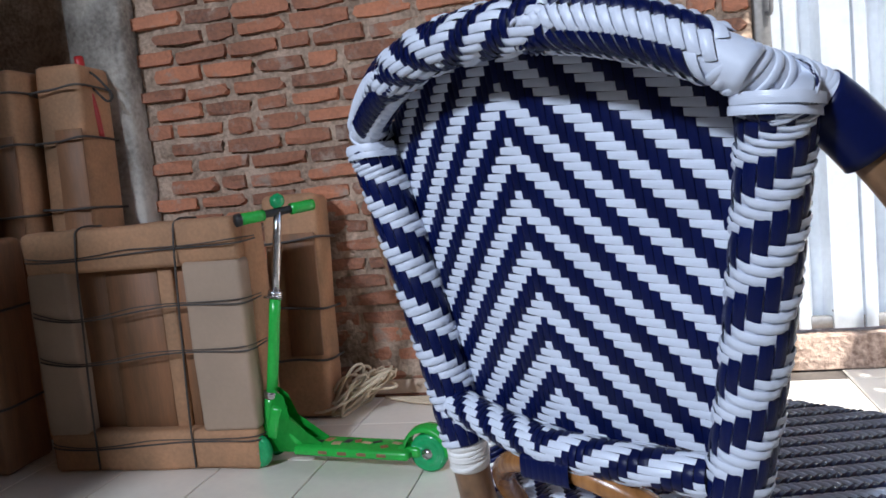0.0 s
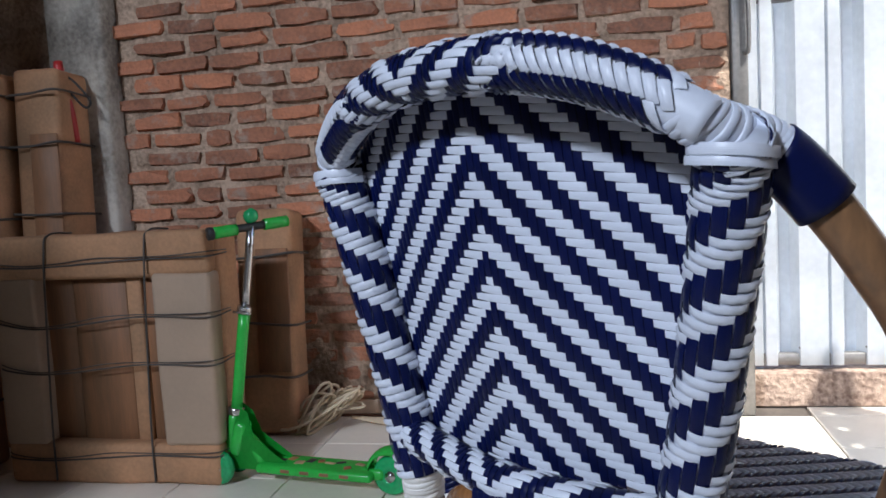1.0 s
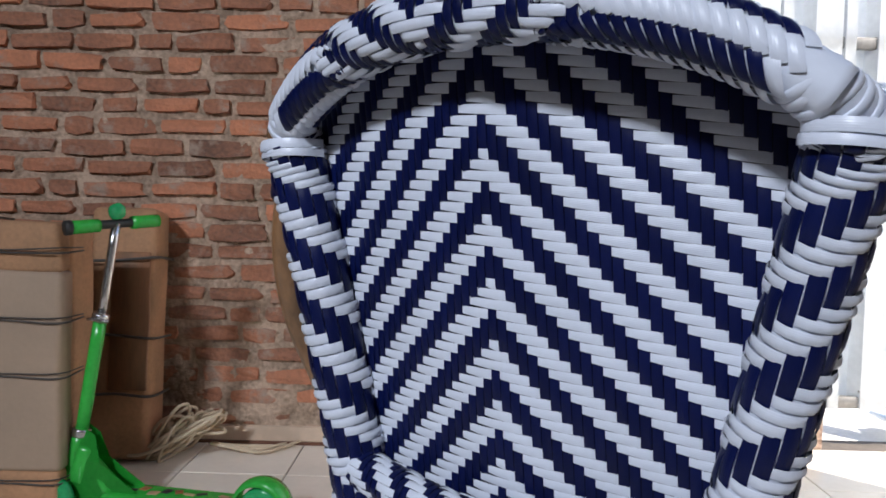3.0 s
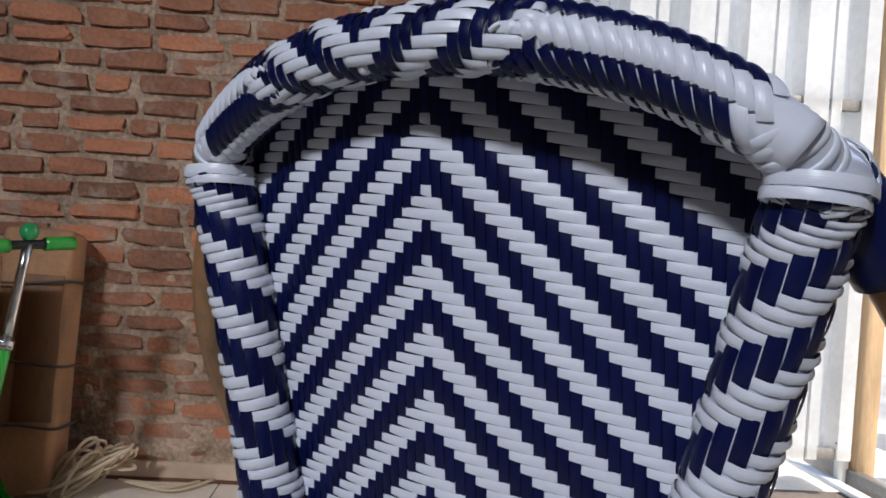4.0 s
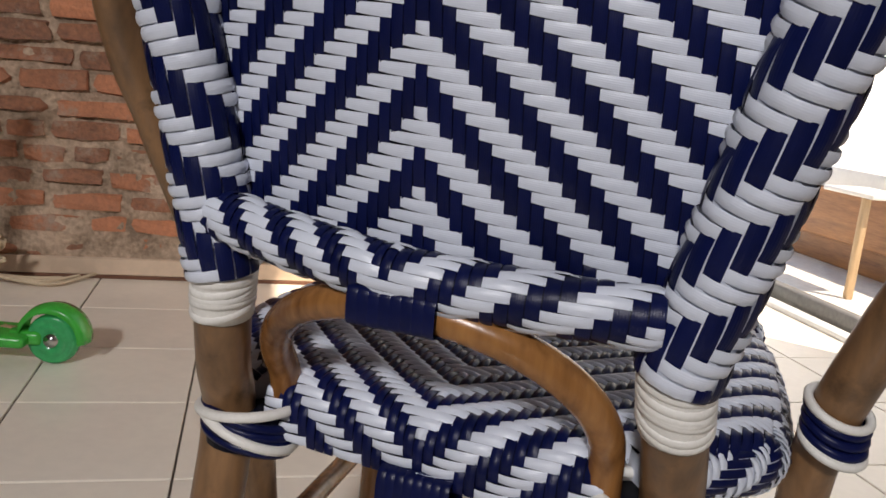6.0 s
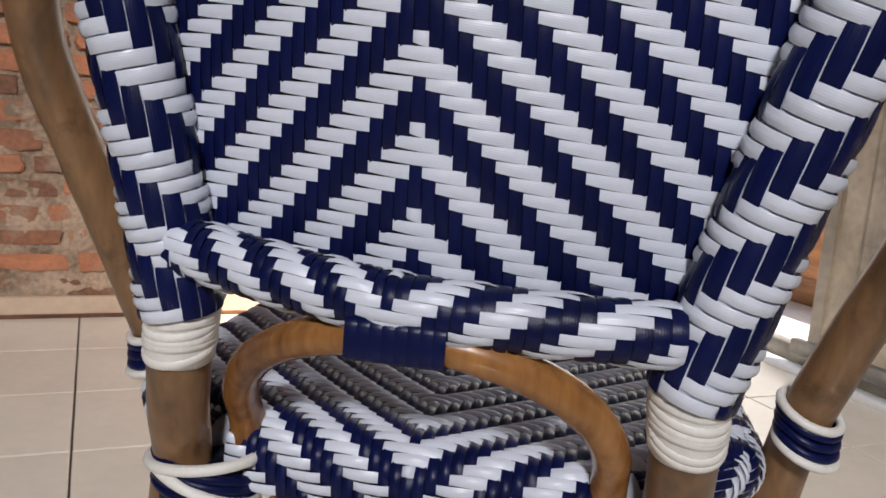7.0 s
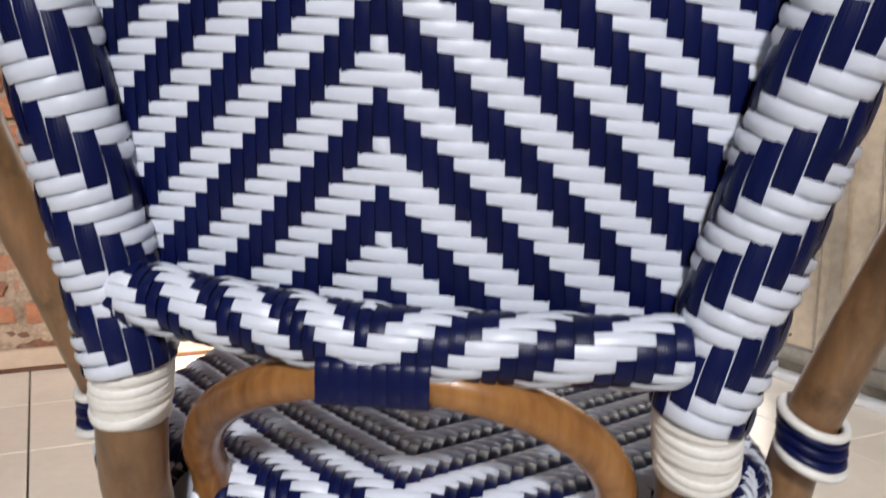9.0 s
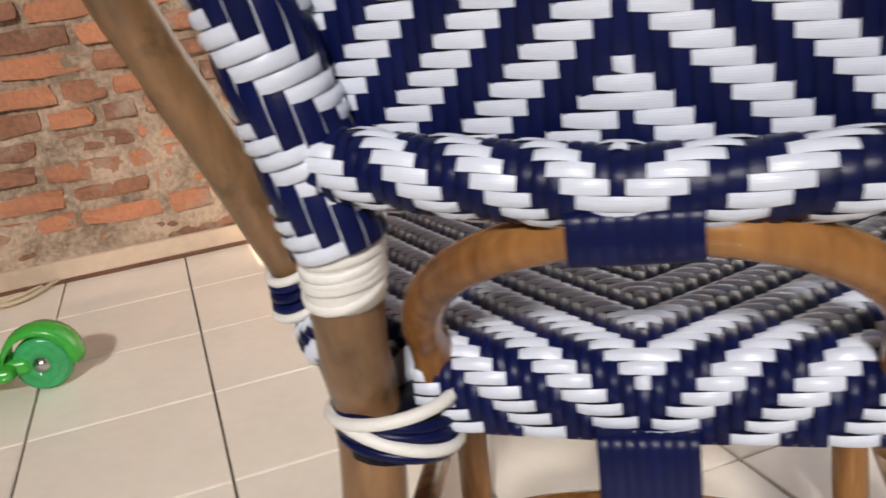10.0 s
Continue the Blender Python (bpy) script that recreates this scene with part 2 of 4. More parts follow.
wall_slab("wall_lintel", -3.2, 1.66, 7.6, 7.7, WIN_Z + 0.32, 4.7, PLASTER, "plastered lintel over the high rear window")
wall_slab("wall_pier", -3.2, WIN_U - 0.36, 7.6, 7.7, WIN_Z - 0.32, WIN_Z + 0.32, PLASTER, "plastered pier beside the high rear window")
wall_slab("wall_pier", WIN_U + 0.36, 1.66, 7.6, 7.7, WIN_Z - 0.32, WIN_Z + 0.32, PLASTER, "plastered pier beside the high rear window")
wall_east = wall_slab("wall_east", 1.66, 1.78, 2.6, 7.7, 0, 4.7, PLASTER, "dark plastered wall behind the sheet door, out of view")
# Two unseen walls added to keep the rear daylight off the left packs.
wall_partition = wall_slab("wall_partition", -3.2, -2.1, 2.4, 2.5, 0, 3.0, PLASTER, "unseen plastered wall added to shade the packs on the left")
wall_slab("wall_low", -2.1, -1.74, 2.4, 2.5, 0, 1.6, PLASTER, "low unseen wall end added to shade the large wrapped box")
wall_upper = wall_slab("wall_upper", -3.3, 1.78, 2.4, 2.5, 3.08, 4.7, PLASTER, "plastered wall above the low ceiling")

# unseen ceiling, edges set to cut the sun: low in front, high over the rear hall
def ceiling_bm():
    bm = bmesh.new()
    rot = ROOM.to_3x3().to_4x4()
    for u0, u1, v0, v1, z in ((-3.3, 1.26, -0.2, 2.5, 3.04), (1.26, 1.78, 1.6, 2.5, 3.04), (-3.3, 1.78, 2.4, 7.7, 4.74)):
        box_bm(Matrix.Translation(room((u0 + u1) / 2, (v0 + v1) / 2, z)) @ rot, (u1 - u0, v1 - v0, 0.08), 0, 1, bm)
    return bm


ceiling = tagged(finish(ceiling_bm(), "ceiling", ROOF, smooth=False), "unseen brown boarded ceiling, its edges cutting the sunlight", "ceiling", kind="structure")


# ---- the woven armchair ----
ROW, COL = 0.0081, 0.0081


def weave_strip(P, a0, a1, b0, b1, along_a, h, na=5, nb=3, taper=0.0):
    """One strand over a run of cells: grid of points that dips at both ends and rounds over at its edges."""
    vs, uvs = [], []
    for i in range(na + 1):
        s = i / na
        for k in range(nb + 1):
            w = k / nb
            fa, fb = (s, w * (1 - taper * (1 - s) ** 1.5)) if along_a else (w, s)
            a, b = a0 + (a1 - a0) * fa, b0 + (b1 - b0) * fb
            p, n = P(a, b)
            up = (1 - abs(2 * s - 1) ** 3.0) * (1 - 0.45 * abs(2 * w - 1) ** 3)
            vs.append(p + n * (h * up - 0.0006 + (0.3 * h * (w - 0.5) if along_a else 0)))
            uvs.append((s, w))
    fs = []
    for i in range(na):
        for k in range(nb):
            q = (i * (nb + 1) + k, (i + 1) * (nb + 1) + k, (i + 1) * (nb + 1) + k + 1, i * (nb + 1) + k + 1)
            fs.append(q)
    n = P((a0 + a1) / 2, (b0 + b1) / 2)[1]
    q = fs[len(fs) // 2]
    if (vs[q[1]] - vs[q[0]]).cross(vs[q[2]] - vs[q[1]]).dot(n) < 0:
        fs = [f[::-1] for f in fs]
    return vs, fs, uvs


def mesh_of(name, strips, mat, centre=None):
    vs, fs, uv = [], [], []
    for v, f, u in strips:
        o = len(vs)
        vs += [tuple(p - centre) if centre is not None else tuple(p) for p in v]
        for q in f:
            fs.append(tuple(o + k for k in q))
            uv += [u[k] for k in q]
    me = bpy.data.meshes.new(name)
    me.from_pydata(vs, [], fs)
    lay = me.uv_layers.new(name="UVMap")
    lay.data.foreach_set("uv", [c for p in uv for c in p])
    me.materials.append(mat)
    return me


def runs(flags):
    out, start = [], None
    for i, f in enumerate(list(flags) + [False]):
        if f and start is None:
            start = i
        if not f and start is not None:
            out.append((start, i))
            start = None
    return out


def weave(parent, P, na, nb, white, inside, white_along_a=True, pieces=0, near=None, h=0.0016, taper=0.0, seg=5, gap=0.004):
    """Cover the cells of P with white and navy strands; white(i, j) says which one lies on top."""
    kinds = {"white": [], "navy": []}
    for colour in kinds:
        along_a = white_along_a if colour == "white" else not white_along_a
        outer, inner = (nb, na) if along_a else (na, nb)
        for o in range(outer):
            cell = (lambda k: (k, o)) if along_a else (lambda k: (o, k))
            flags = [inside(*cell(k)) and (white(*cell(k)) == (colour == "white")) for k in range(inner)]
            for s, end in runs(flags):
                while end - s > 0:
                    stop = min(end, s + 5) if end - s > 6 else end
                    g, e = (gap, 0.05) if colour == "white" else (0.04, 0.13)
                    if along_a:
                        box = (s - e, stop + e, o + g, o + 1 - g)
                    else:
                        box = (o + g, o + 1 - g, s - e, stop + e)
                    kinds[colour].append((box, along_a))
                    s = stop
    for colour, items in kinds.items():
        mat = WHITE if colour == "white" else NAVY
        if pieces:
            items.sort(key=lambda it: near((it[0][0] + it[0][1]) / 2, (it[0][2] + it[0][3]) / 2))
        for k, (bx, al) in enumerate(items[:pieces]):
            st = weave_strip(P, *bx, al, h, seg, 3, taper)
            c = sum(st[0], Vector()) / len(st[0])
            ob = new(colour + "_strand", mesh_of(colour + "_strand", [st], mat, c))
            ob.data.polygons.foreach_set("use_smooth", [True] * len(ob.data.polygons))
            ob.matrix_world = Matrix.Translation(c)
            ob.parent = parent
        rest = [weave_strip(P, *bx, al, h if pieces or colour == "white" else 0.6 * h, seg, 3, taper) for bx, al in items[pieces:]]
        if rest:
            link(mesh_of(colour + "_weave", rest, mat), colour + "_weave", mat, parent)
            tagged(parent.children[-1], kind="stuff")


def panel_y(x, z):
    return 0.0100 - (z - 0.572) * 0.17 + 0.278 * (x * x + 0.0003) ** 0.65 - 0.03 * x


def panel_point(x, z):
    e = 0.002
    p = Vector((x, panel_y(x, z), z))
    dx = Vector((2 * e, panel_y(x + e, z) - panel_y(x - e, z), 0))
    dz = Vector((0, panel_y(x, z + e) - panel_y(x, z - e), 2 * e))
    return p, dx.cross(dz).normalized()


NC, NR = 55, 52
PANEL_TOP = 0.572 + 44 * ROW


def P_panel(a, b):
    x = (a - NC / 2) * COL
    z = PANEL_TOP - b * ROW - 0.026 * x - 0.17 * x * x
    return panel_point(x + 0.2 * x * x, z)


def rim_x(z):
    return 0.159 + (z - 0.545) * 0.225


def mid_x(z):
    """The back leans a little to one side."""
    return 0.009 + (z - 0.545) * 0.045


def panel_inside(i, j):
    p = P_panel(i + 0.5, j + 0.5)[0]
    if p.z < 0.548 or abs(p.x - mid_x(p.z)) > rim_x(p.z) - 0.012:
        return False
    return p.z < rail_z(p.x) - 0.004


def rail_z(x):
    k = min(abs(x - 0.02) / 0.232, 1.0)
    return 0.925 - 0.07 * k ** 2.6


def rail_y(x):
    k = min(abs(x - 0.02) / 0.232, 1.0)
    return -0.087 + 0.046 * k ** 2 - 0.10 * x


def panel_white(i, j):
    return ((j - 44 - abs(i - NC // 2)) % 6) >= 3


chair = thing("armchair", Matrix.Identity(4), "navy and white woven armchair with a brown bent cane frame", "armchair")


def sheet_bm(P, na, nb, inside, depth, step=1):
    bm = bmesh.new()
    grid = {}
    for i in range(0, na, step):
        for j in range(0, nb, step):
            if not inside(i, j):
                continue
            quad = []
            for a, b in ((i, j), (i + step, j), (i + step, j + step), (i, j + step)):
                if (a, b) not in grid:
                    p, n = P(a, b)
                    grid[a, b] = bm.verts.new(p - n * 0.0012)
                quad.append(grid[a, b])
            bm.faces.new(quad)
    bmesh.ops.solidify(bm, geom=bm.faces[:], thickness=depth)
    return bm


back = part("back_panel", sheet_bm(P_panel, NC, NR, panel_inside, 0.004), NAVY_CORE, chair, "navy and white chevron woven back panel")
weave(back, P_panel, NC, NR, panel_white, panel_inside, True, 300, lambda a, b: -b, taper=0.22)


def tube_map(path, radius, start=0.0):
    fr = frames_along(path)
    n = len(fr) - 1

    def place(a, b, na, nb, face):
        f = max(0.0, min(1.0, b / nb)) * n
        i = min(int(f), n - 1)
        t = f - i
        p = fr[i][0].lerp(fr[i + 1][0], t)
        x, y = fr[i][2].lerp(fr[i + 1][2], t).normalized(), fr[i][3].lerp(fr[i + 1][3], t).normalized()
        th = 2 * math.pi * a / na + start
        d = x * math.cos(th) + y * math.sin(th)
        r = radius(b / nb) if callable(radius) else radius
        return p + d * r, d
    return place


def woven_tube(name, path, radius, cell, na, white, white_around, label, start=0.0, slant=0.0, face=6, core_mat=None, split=None, high=0.0032, gap=0.05):
    """A cane core with strands woven round it."""
    core_mat = core_mat or WHITE
    length = sum((q - p).length for p, q in zip(path, path[1:]))
    nb = int(length / cell)
    place = tube_map(path, radius, start)
    if split:
        share, left, right = split
        nb, even = int(left + right), place
        place = lambda a, b, na, nb, face: even(a, nb * (share * b / left if b < left else share + (1 - share) * (b - left) / right), na, nb, face)
    rad = (lambda s: radius(s) - 0.0015) if callable(radius) else radius - 0.0015
    core = part(name, tube_bm(path, rad, 20), core_mat, chair, label)
    weave(core, lambda a, b: place(a, b + slant * (((a - face + na / 2) % na) - na / 2), na, nb, 0), na, nb, lambda i, j: white(i, j, na, nb), lambda i, j: True, white_around, 0, None, high, seg=4, gap=gap)
    return core


# the two side rims: upright canes with strands woven round them
def on_back(sx, z, y):
    spread = 0.008 if sx > 0 else 0.003
    return (mid_x(z) + sx * (rim_x(z) + spread * (0.862 - z) / 0.337), y, z)


RIM_Y = {-1: (0.026, 0.017, 0.002, -0.013, -0.019), 1: (0.018, 0.006, -0.018, -0.044, -0.056)}
for sx in (-1, 1):
    path = spline([on_back(sx, z, y) for z, y in zip((0.514 if sx < 0 else 0.504, 0.62, 0.74, 0.835, 0.852), RIM_Y[sx])], 40)
    woven_tube("side_rim", path, 0.0262, 0.0069, 14, lambda i, j, na, nb, sx=sx: ((j - sx * i + 1) % 6) < 3, True, "upright cane bound with navy and white strands", math.pi, -0.06 * sx, 7)

# the lower rail of the back
path = spline([(-0.145, 0.014, 0.559), (-0.07, -0.002, 0.550), (0, -0.009, 0.5435), (0.07, -0.005, 0.541), (0.155, 0.006, 0.540)], 30)
woven_tube("bottom_rail", path, 0.0182, 0.0072, 16, lambda i, j, na, nb: ((abs(j - 21) + i - 8) % 6) < 3, False, "lower back rail bound with navy and white strands", radians(-92), core_mat=NAVY_CORE, split=(0.483, 21.5, 18.5), high=0.0022, gap=0.02)

# the bowed top rail: its middle third, and the two ends with slanting bands
pts = [(x, rail_y(x), rail_z(x)) for x in [0.02 + 0.232 * k / 24 for k in range(-24, 25)]]
whole = spline(pts, 96)


def rail_mid(i, j, na, nb):
    return ((abs(j - nb // 2 + 1) + i + 1) % 6) < 3


woven_tube("top_rail", whole[19:67], 0.0218, 0.0080, 18, rail_mid, False, "thick bowed top rail bound with navy and white strands")


def banded_tube(name, path, radius, bands, pitch, phi, label, high=0.0036, grow=0.0):
    """Strands laid aslant round a cane in white and navy bands, their ends making saw-toothed edges."""
    core = part(name, tube_bm(path, lambda f: radius(f) - (0.004 if grow and f < 0.35 else 0.002), 20), WHITE, chair, label)
    length = sum((q - p).length for p, q in zip(path, path[1:]))
    place = tube_map(path, radius)
    c, sn = math.cos(phi), math.sin(phi)
    made = {"white": [], "navy": []}
    for colour, a0, a1 in bands:
        for k in range(-1, int(length / pitch) + 2):
            if (k + 0.5) * pitch > 0.90 * length:
                continue
            shade = "white" if (k + 0.5) * pitch > 0.82 * length else colour

            def P(s, w, a0=a0, a1=a1, k=k, colour=colour):
                f0 = max(0.0, min(1.0, k * pitch / length))
                r = radius(f0)
                half = (a1 - a0) / 24 * math.pi * r * (1.04 if colour == "white" else 1.06)
                if grow:
                    half *= min(1.0, 0.15 + max(0.0, k * pitch) / grow)
                x = (s - 0.5) * 2 * half / c
                y = (w - 0.5) * pitch * c * 0.97
                turn = math.copysign(1.6, phi) * f0 if grow else 0.0
                arc = ((a0 + a1) / 2 - turn) / 24 * 2 * math.pi * r + x * c - y * sn
                along = (k + 0.5) * pitch + x * sn + y * c
                along = max(0.0, min(length, along))
                return place(arc / r / (2 * math.pi) * 24, along, 24, length, 0)
            made[shade].append(weave_strip(P, 0, 1, 0, 1, True, high if colour == "white" else high - 0.0004, 7, 3))
    for colour, strips in made.items():
        mat = WHITE if colour == "white" else NAVY
        for st in strips:
            cen = sum(st[0], Vector()) / len(st[0])
            ob = new(colour + "_strand", mesh_of(colour + "_strand", [st], mat, cen))
            ob.data.polygons.foreach_set("use_smooth", [True] * len(ob.data.polygons))
            ob.matrix_world = Matrix.Translation(cen)
            ob.parent = core
    return core


BANDS = [("white", 4.3, 7.7), ("navy", 7.7, 11.6), ("white", 11.6, 14.4), ("navy", 14.4, 18.4), ("white", 18.4, 22.0), ("navy", 22.0, 24.4), ("white", 24.4, 25.4), ("navy", 25.4, 28.3)]
banded_tube("top_rail_end", whole[60:95], lambda f: 0.0225 - 0.0035 * f * f, BANDS, 0.0098, 0.62, "end of the top rail with slanting navy and white bands", 0.0030, 0.05)
banded_tube("top_rail_end", whole[24:1:-1], lambda f: 0.0225 - 0.0035 * f * f, [(c, 24 - b, 24 - a) for c, a, b in BANDS], 0.0098, -0.62, "end of the top rail with slanting navy and white bands", 0.0030, 0.05)

# arms: bent canes from the top corners forward, down and back to the seat
for sx in (-1, 1):
    pts = [(0.217, -0.040, 0.857), (0.236, -0.005, 0.848), (0.262, 0.022, 0.815), (0.294, 0.052, 0.755), (0.312, 0.098, 0.680), (0.300, 0.135, 0.595), (0.272, 0.158, 0.505), (0.254, 0.185, 0.42), (0.250, 0.225, 0.30), (0.250, 0.25, 0.15), (0.252, 0.265, 0.0)]
    path = spline([(0.018 + sx * x - (0.005 if sx < 0 and z < 0.78 else 0), y - (0.01 * sx if z > 0.7 else 0), z) for x, y, z in pts], 80)
    arm = part("arm", tube_bm(path, 0.0185, 18, wob=0.05), RATTAN_GREY, chair, "bent brown cane arm with a worn dull finish")
    bend = spline([tuple(q) for q in [whole[90 if sx > 0 else 6], whole[93 if sx > 0 else 3].lerp(path[3], 0.4), path[7], path[11]]], 36)
    wrap = part("white_binding", tube_bm(bend, lambda f: 0.0180 + 0.0040 * f, 22), WHITE, chair, "white strand binding at the arm joint")
    for k in range(1, 12):
        q, t = bend[3 * k], (bend[min(3 * k + 1, 36)] - bend[3 * k - 1]).normalized()
        part("turn", ring_bm(q, t, 0.0178 + 0.0040 * k / 12, 0.0016, None, sides=8, lean=(0.004 * sx, 0.005, 0.003), flat=2.4), WHITE, wrap)
    part("navy_binding", tube_bm(path[10:19], 0.0238, 24, wob=0.03), NAVY, arm, "navy strand binding wound tightly on the arm")

# white strands across each top corner
def ribbon(name, points, width, side, label):
    path = spline(points, 24)

    def P(a, b):
        f = max(0.0, min(0.9999, a)) * (len(path) - 1)
        i = int(f)
        d = (path[i + 1] - path[i]).normalized()
        out = d.cross(Vector((0, 0, 1))).normalized() * side
        return path[i].lerp(path[i + 1], f - i) + Vector((0, 0, (0.5 - b) * width)), out
    ob = part(name, bmesh.new(), WHITE, chair, label)
    ob.data = mesh_of(name, [weave_strip(P, 0, 1, 0, 1, True, 0.0014, 18, 4)], WHITE)
    ob.data.polygons.foreach_set("use_smooth", [True] * len(ob.data.polygons))
    return ob


for sx in (-1, 1):
    for k in range(2):
        z = 0.845 - 0.0078 * k
        c = mid_x(z) + sx * rim_x(z)
        y0 = -0.014 if sx < 0 else -0.050
        n = 0.0294 - 0.0006 * k
        ribbon("corner_strand", [(c - sx * n, y0 + 0.004, z + 0.002), (c - sx * 0.76 * n, y0 - 0.70 * n, z + 0.002), (c, y0 - n, z + 0.001), (c + sx * 0.76 * n, y0 - 0.70 * n, z - 0.001), (c + sx * n, y0 - 0.004, z - 0.003), (c + sx * n, y0 + 0.014, z - 0.004)], 0.0084 if k == 0 else 0.0066, sx, "flat white strand crossing the rim corner")

# rear legs below the rims, with white bindings and lashings
for sx in (-1, 1):
    top = ((-0.1475, 0.026, 0.520), (-0.1525, 0.033, 0.490), (-0.160, 0.048, 0.440)) if sx < 0 else ((0.1660, 0.018, 0.510), (0.1685, 0.027, 0.480), (0.1720, 0.048, 0.440))
    low = [((0.009 if sx > 0 else 0.001) + sx * x, y, z) for x, y, z in ((0.166, 0.066, 0.39), (0.173, 0.060, 0.30), (0.190, 0.035, 0.14), (0.198, 0.020, 0.0))]
    path = spline(list(top) + low, 48)
    leg = part("rear_leg", tube_bm(path, 0.0208, 18, wob=0.04), RATTAN_GREY, chair, "brown cane rear leg")
    turns = 8 if sx > 0 else 7
    sleeve = part("white_binding", tube_bm(path[1:3 + turns], 0.0228, 20), CORD, leg, "white strand binding round the leg top")
    for k in range(turns):
        q = path[2 + k]
        t = (path[3 + k] - path[1 + k]).normalized()
        part("turn", ring_bm(q, t, 0.0219, 0.0021, None, sides=8, lean=(0.005 * sx, 0.005 * math.sin(k * 1.7), 0), flat=1.8), CORD, sleeve)
    lx = (0.009 if sx > 0 else 0.001) + sx * 0.150
    part("cord", ring_bm((lx, 0.070, 0.400), (0.12 * sx, 0.12, 1), 0.040, 0.0042, ratio=0.85, lean=(0, 0.004, 0)), CORD, leg, "white cord lashing")
    part("cord", ring_bm((lx, 0.070, 0.384), (-0.35 * sx, 0.12, 1), 0.040, 0.0042, ratio=0.85), CORD, leg, "white cord lashing")
    lash = part("navy_lashing", tube_bm([Vector((lx, 0.070, 0.372)), Vector((lx, 0.070, 0.396))], 0.033, 20), NAVY_CORE, leg, "navy strand lashing")
    for k in range(4):
        part("turn", ring_bm((lx, 0.070, 0.394 - 0.0065 * k), (-0.2 * sx, 0.12, 1), 0.036, 0.0040, None, ratio=0.85, sides=6), NAVY, lash)

# front legs
for sx in (-1, 1):
    part("front_leg", tube_bm(spline([(sx * 0.20, 0.47, 0.415), (sx * 0.205, 0.485, 0.22), (sx * 0.215, 0.50, 0.0)], 16), 0.019, 14, wob=0.04), RATTAN, chair, "brown cane front leg")
    part("side_stretcher", tube_bm([Vector((sx * 0.185, 0.05, 0.20)), Vector((sx * 0.21, 0.49, 0.20))], 0.012, 12), RATTAN, chair, "cane side stretcher")


def arch(y, top, foot, half, bow, label):
    pts = []
    for k in range(0, 13):
        th = math.pi * k / 12
        pts.append((0.004 - half * math.cos(th) * (1 + 0.06 * math.sin(th)), y - bow * math.sin(th) - 0.08 * half * -math.cos(th), foot + (top - foot) * math.sin(th) ** 0.9))
    pts = [(pts[0][0], pts[0][1] + 0.004, foot - 0.055)] + pts + [(pts[-1][0], pts[-1][1] + 0.004, foot - 0.055)]
    return part("arch", tube_bm(spline(pts, 60), 0.0122, 16, wob=0.03), RATTAN, chair, label)


arch(0.066, 0.524, 0.425, 0.126, 0.074, "orange-brown bent cane arch under the back")
arch(0.085, 0.335, 0.245, 0.124, 0.035, "orange-brown bent cane arch under the seat")


def tab(y, z0, z1, half, deep):
    """Navy strands wound side by side round two canes."""
    n = 8
    wrap = None
    for k in range(n):
        x = 0.001 - half + (k + 0.5) * 2 * half / n
        w = half / n
        sect = []
        for th in range(20):
            an = 2 * math.pi * th / 20
            ca, sa = math.cos(an), math.sin(an)
            sect.append((y + deep * math.copysign(abs(ca) ** 0.35, ca), (z0 + z1) / 2 + (z1 - z0) / 2 * math.copysign(abs(sa) ** 0.45, sa)))
        bm = bmesh.new()
        rows = [[bm.verts.new((x + f * w, y + (a - y) * g, (z0 + z1) / 2 + (b - (z0 + z1) / 2) * g)) for a, b in sect] for f, g in ((-1, 0.985), (-0.7, 1.0), (0.7, 1.0), (1, 0.985))]
        for r0, r1 in zip(rows, rows[1:]):
            for t in range(20):
                bm.faces.new((r0[t], r0[(t + 1) % 20], r1[(t + 1) % 20], r1[t]))
        bmesh.ops.recalc_face_normals(bm, faces=bm.faces[:])
        if wrap is None:
            wrap = part("rail_wrap", bm, NAVY, chair, "navy strand wrap tying the rail to the arch")
        else:
            part("turn", bm, NAVY, wrap)


tab(-0.0105, 0.5115, 0.538, 0.0285, 0.0168)
tab(0.060, 0.318, 0.388, 0.0275, 0.019)

# the seat
SEAT_Z = 0.43


def seat_half(y):
    pts = [(0.03, 0.128), (0.09, 0.135), (0.12, 0.20), (0.16, 0.238), (0.26, 0.25), (0.40, 0.245), (0.50, 0.225), (0.545, 0.20), (0.58, 0.17)]
    for (y0, h0), (y1, h1) in zip(pts, pts[1:]):
        if y <= y1:
            return h0 + (h1 - h0) * max(0.0, (y - y0) / (y1 - y0))
    return 0.17


SEAT_R = 0.028


def P_seat(a, b):
    """b runs up the rear edge, over it and forward; a runs across."""
    x = (a - 71 / 2) * COL
    s = b * 0.0079
    low, arc = 0.022, SEAT_R * math.pi / 2
    y0 = 0.052 + 0.25 * x * x - 0.07 * x
    if s < low:
        return Vector((x, y0, SEAT_Z - SEAT_R - low + s)), Vector((0, -1, 0))
    if s < low + arc:
        th = (s - low) / SEAT_R
        return Vector((x, y0 + SEAT_R * (1 - math.cos(th)), SEAT_Z - SEAT_R + SEAT_R * math.sin(th))), Vector((0, -math.cos(th), math.sin(th)))
    y = y0 + SEAT_R + s - low - arc
    edge = max(0.0, abs(x) - seat_half(y) + 0.03)
    return Vector((x, y, SEAT_Z - 12.0 * edge * edge)), Vector((math.copysign(min(1.2, 20 * edge), x), 0, 1)).normalized()


def seat_inside(i, j):
    p = P_seat(i + 0.5, j + 0.5)[0]
    return abs(p.x) < seat_half(p.y) and p.y < 0.55


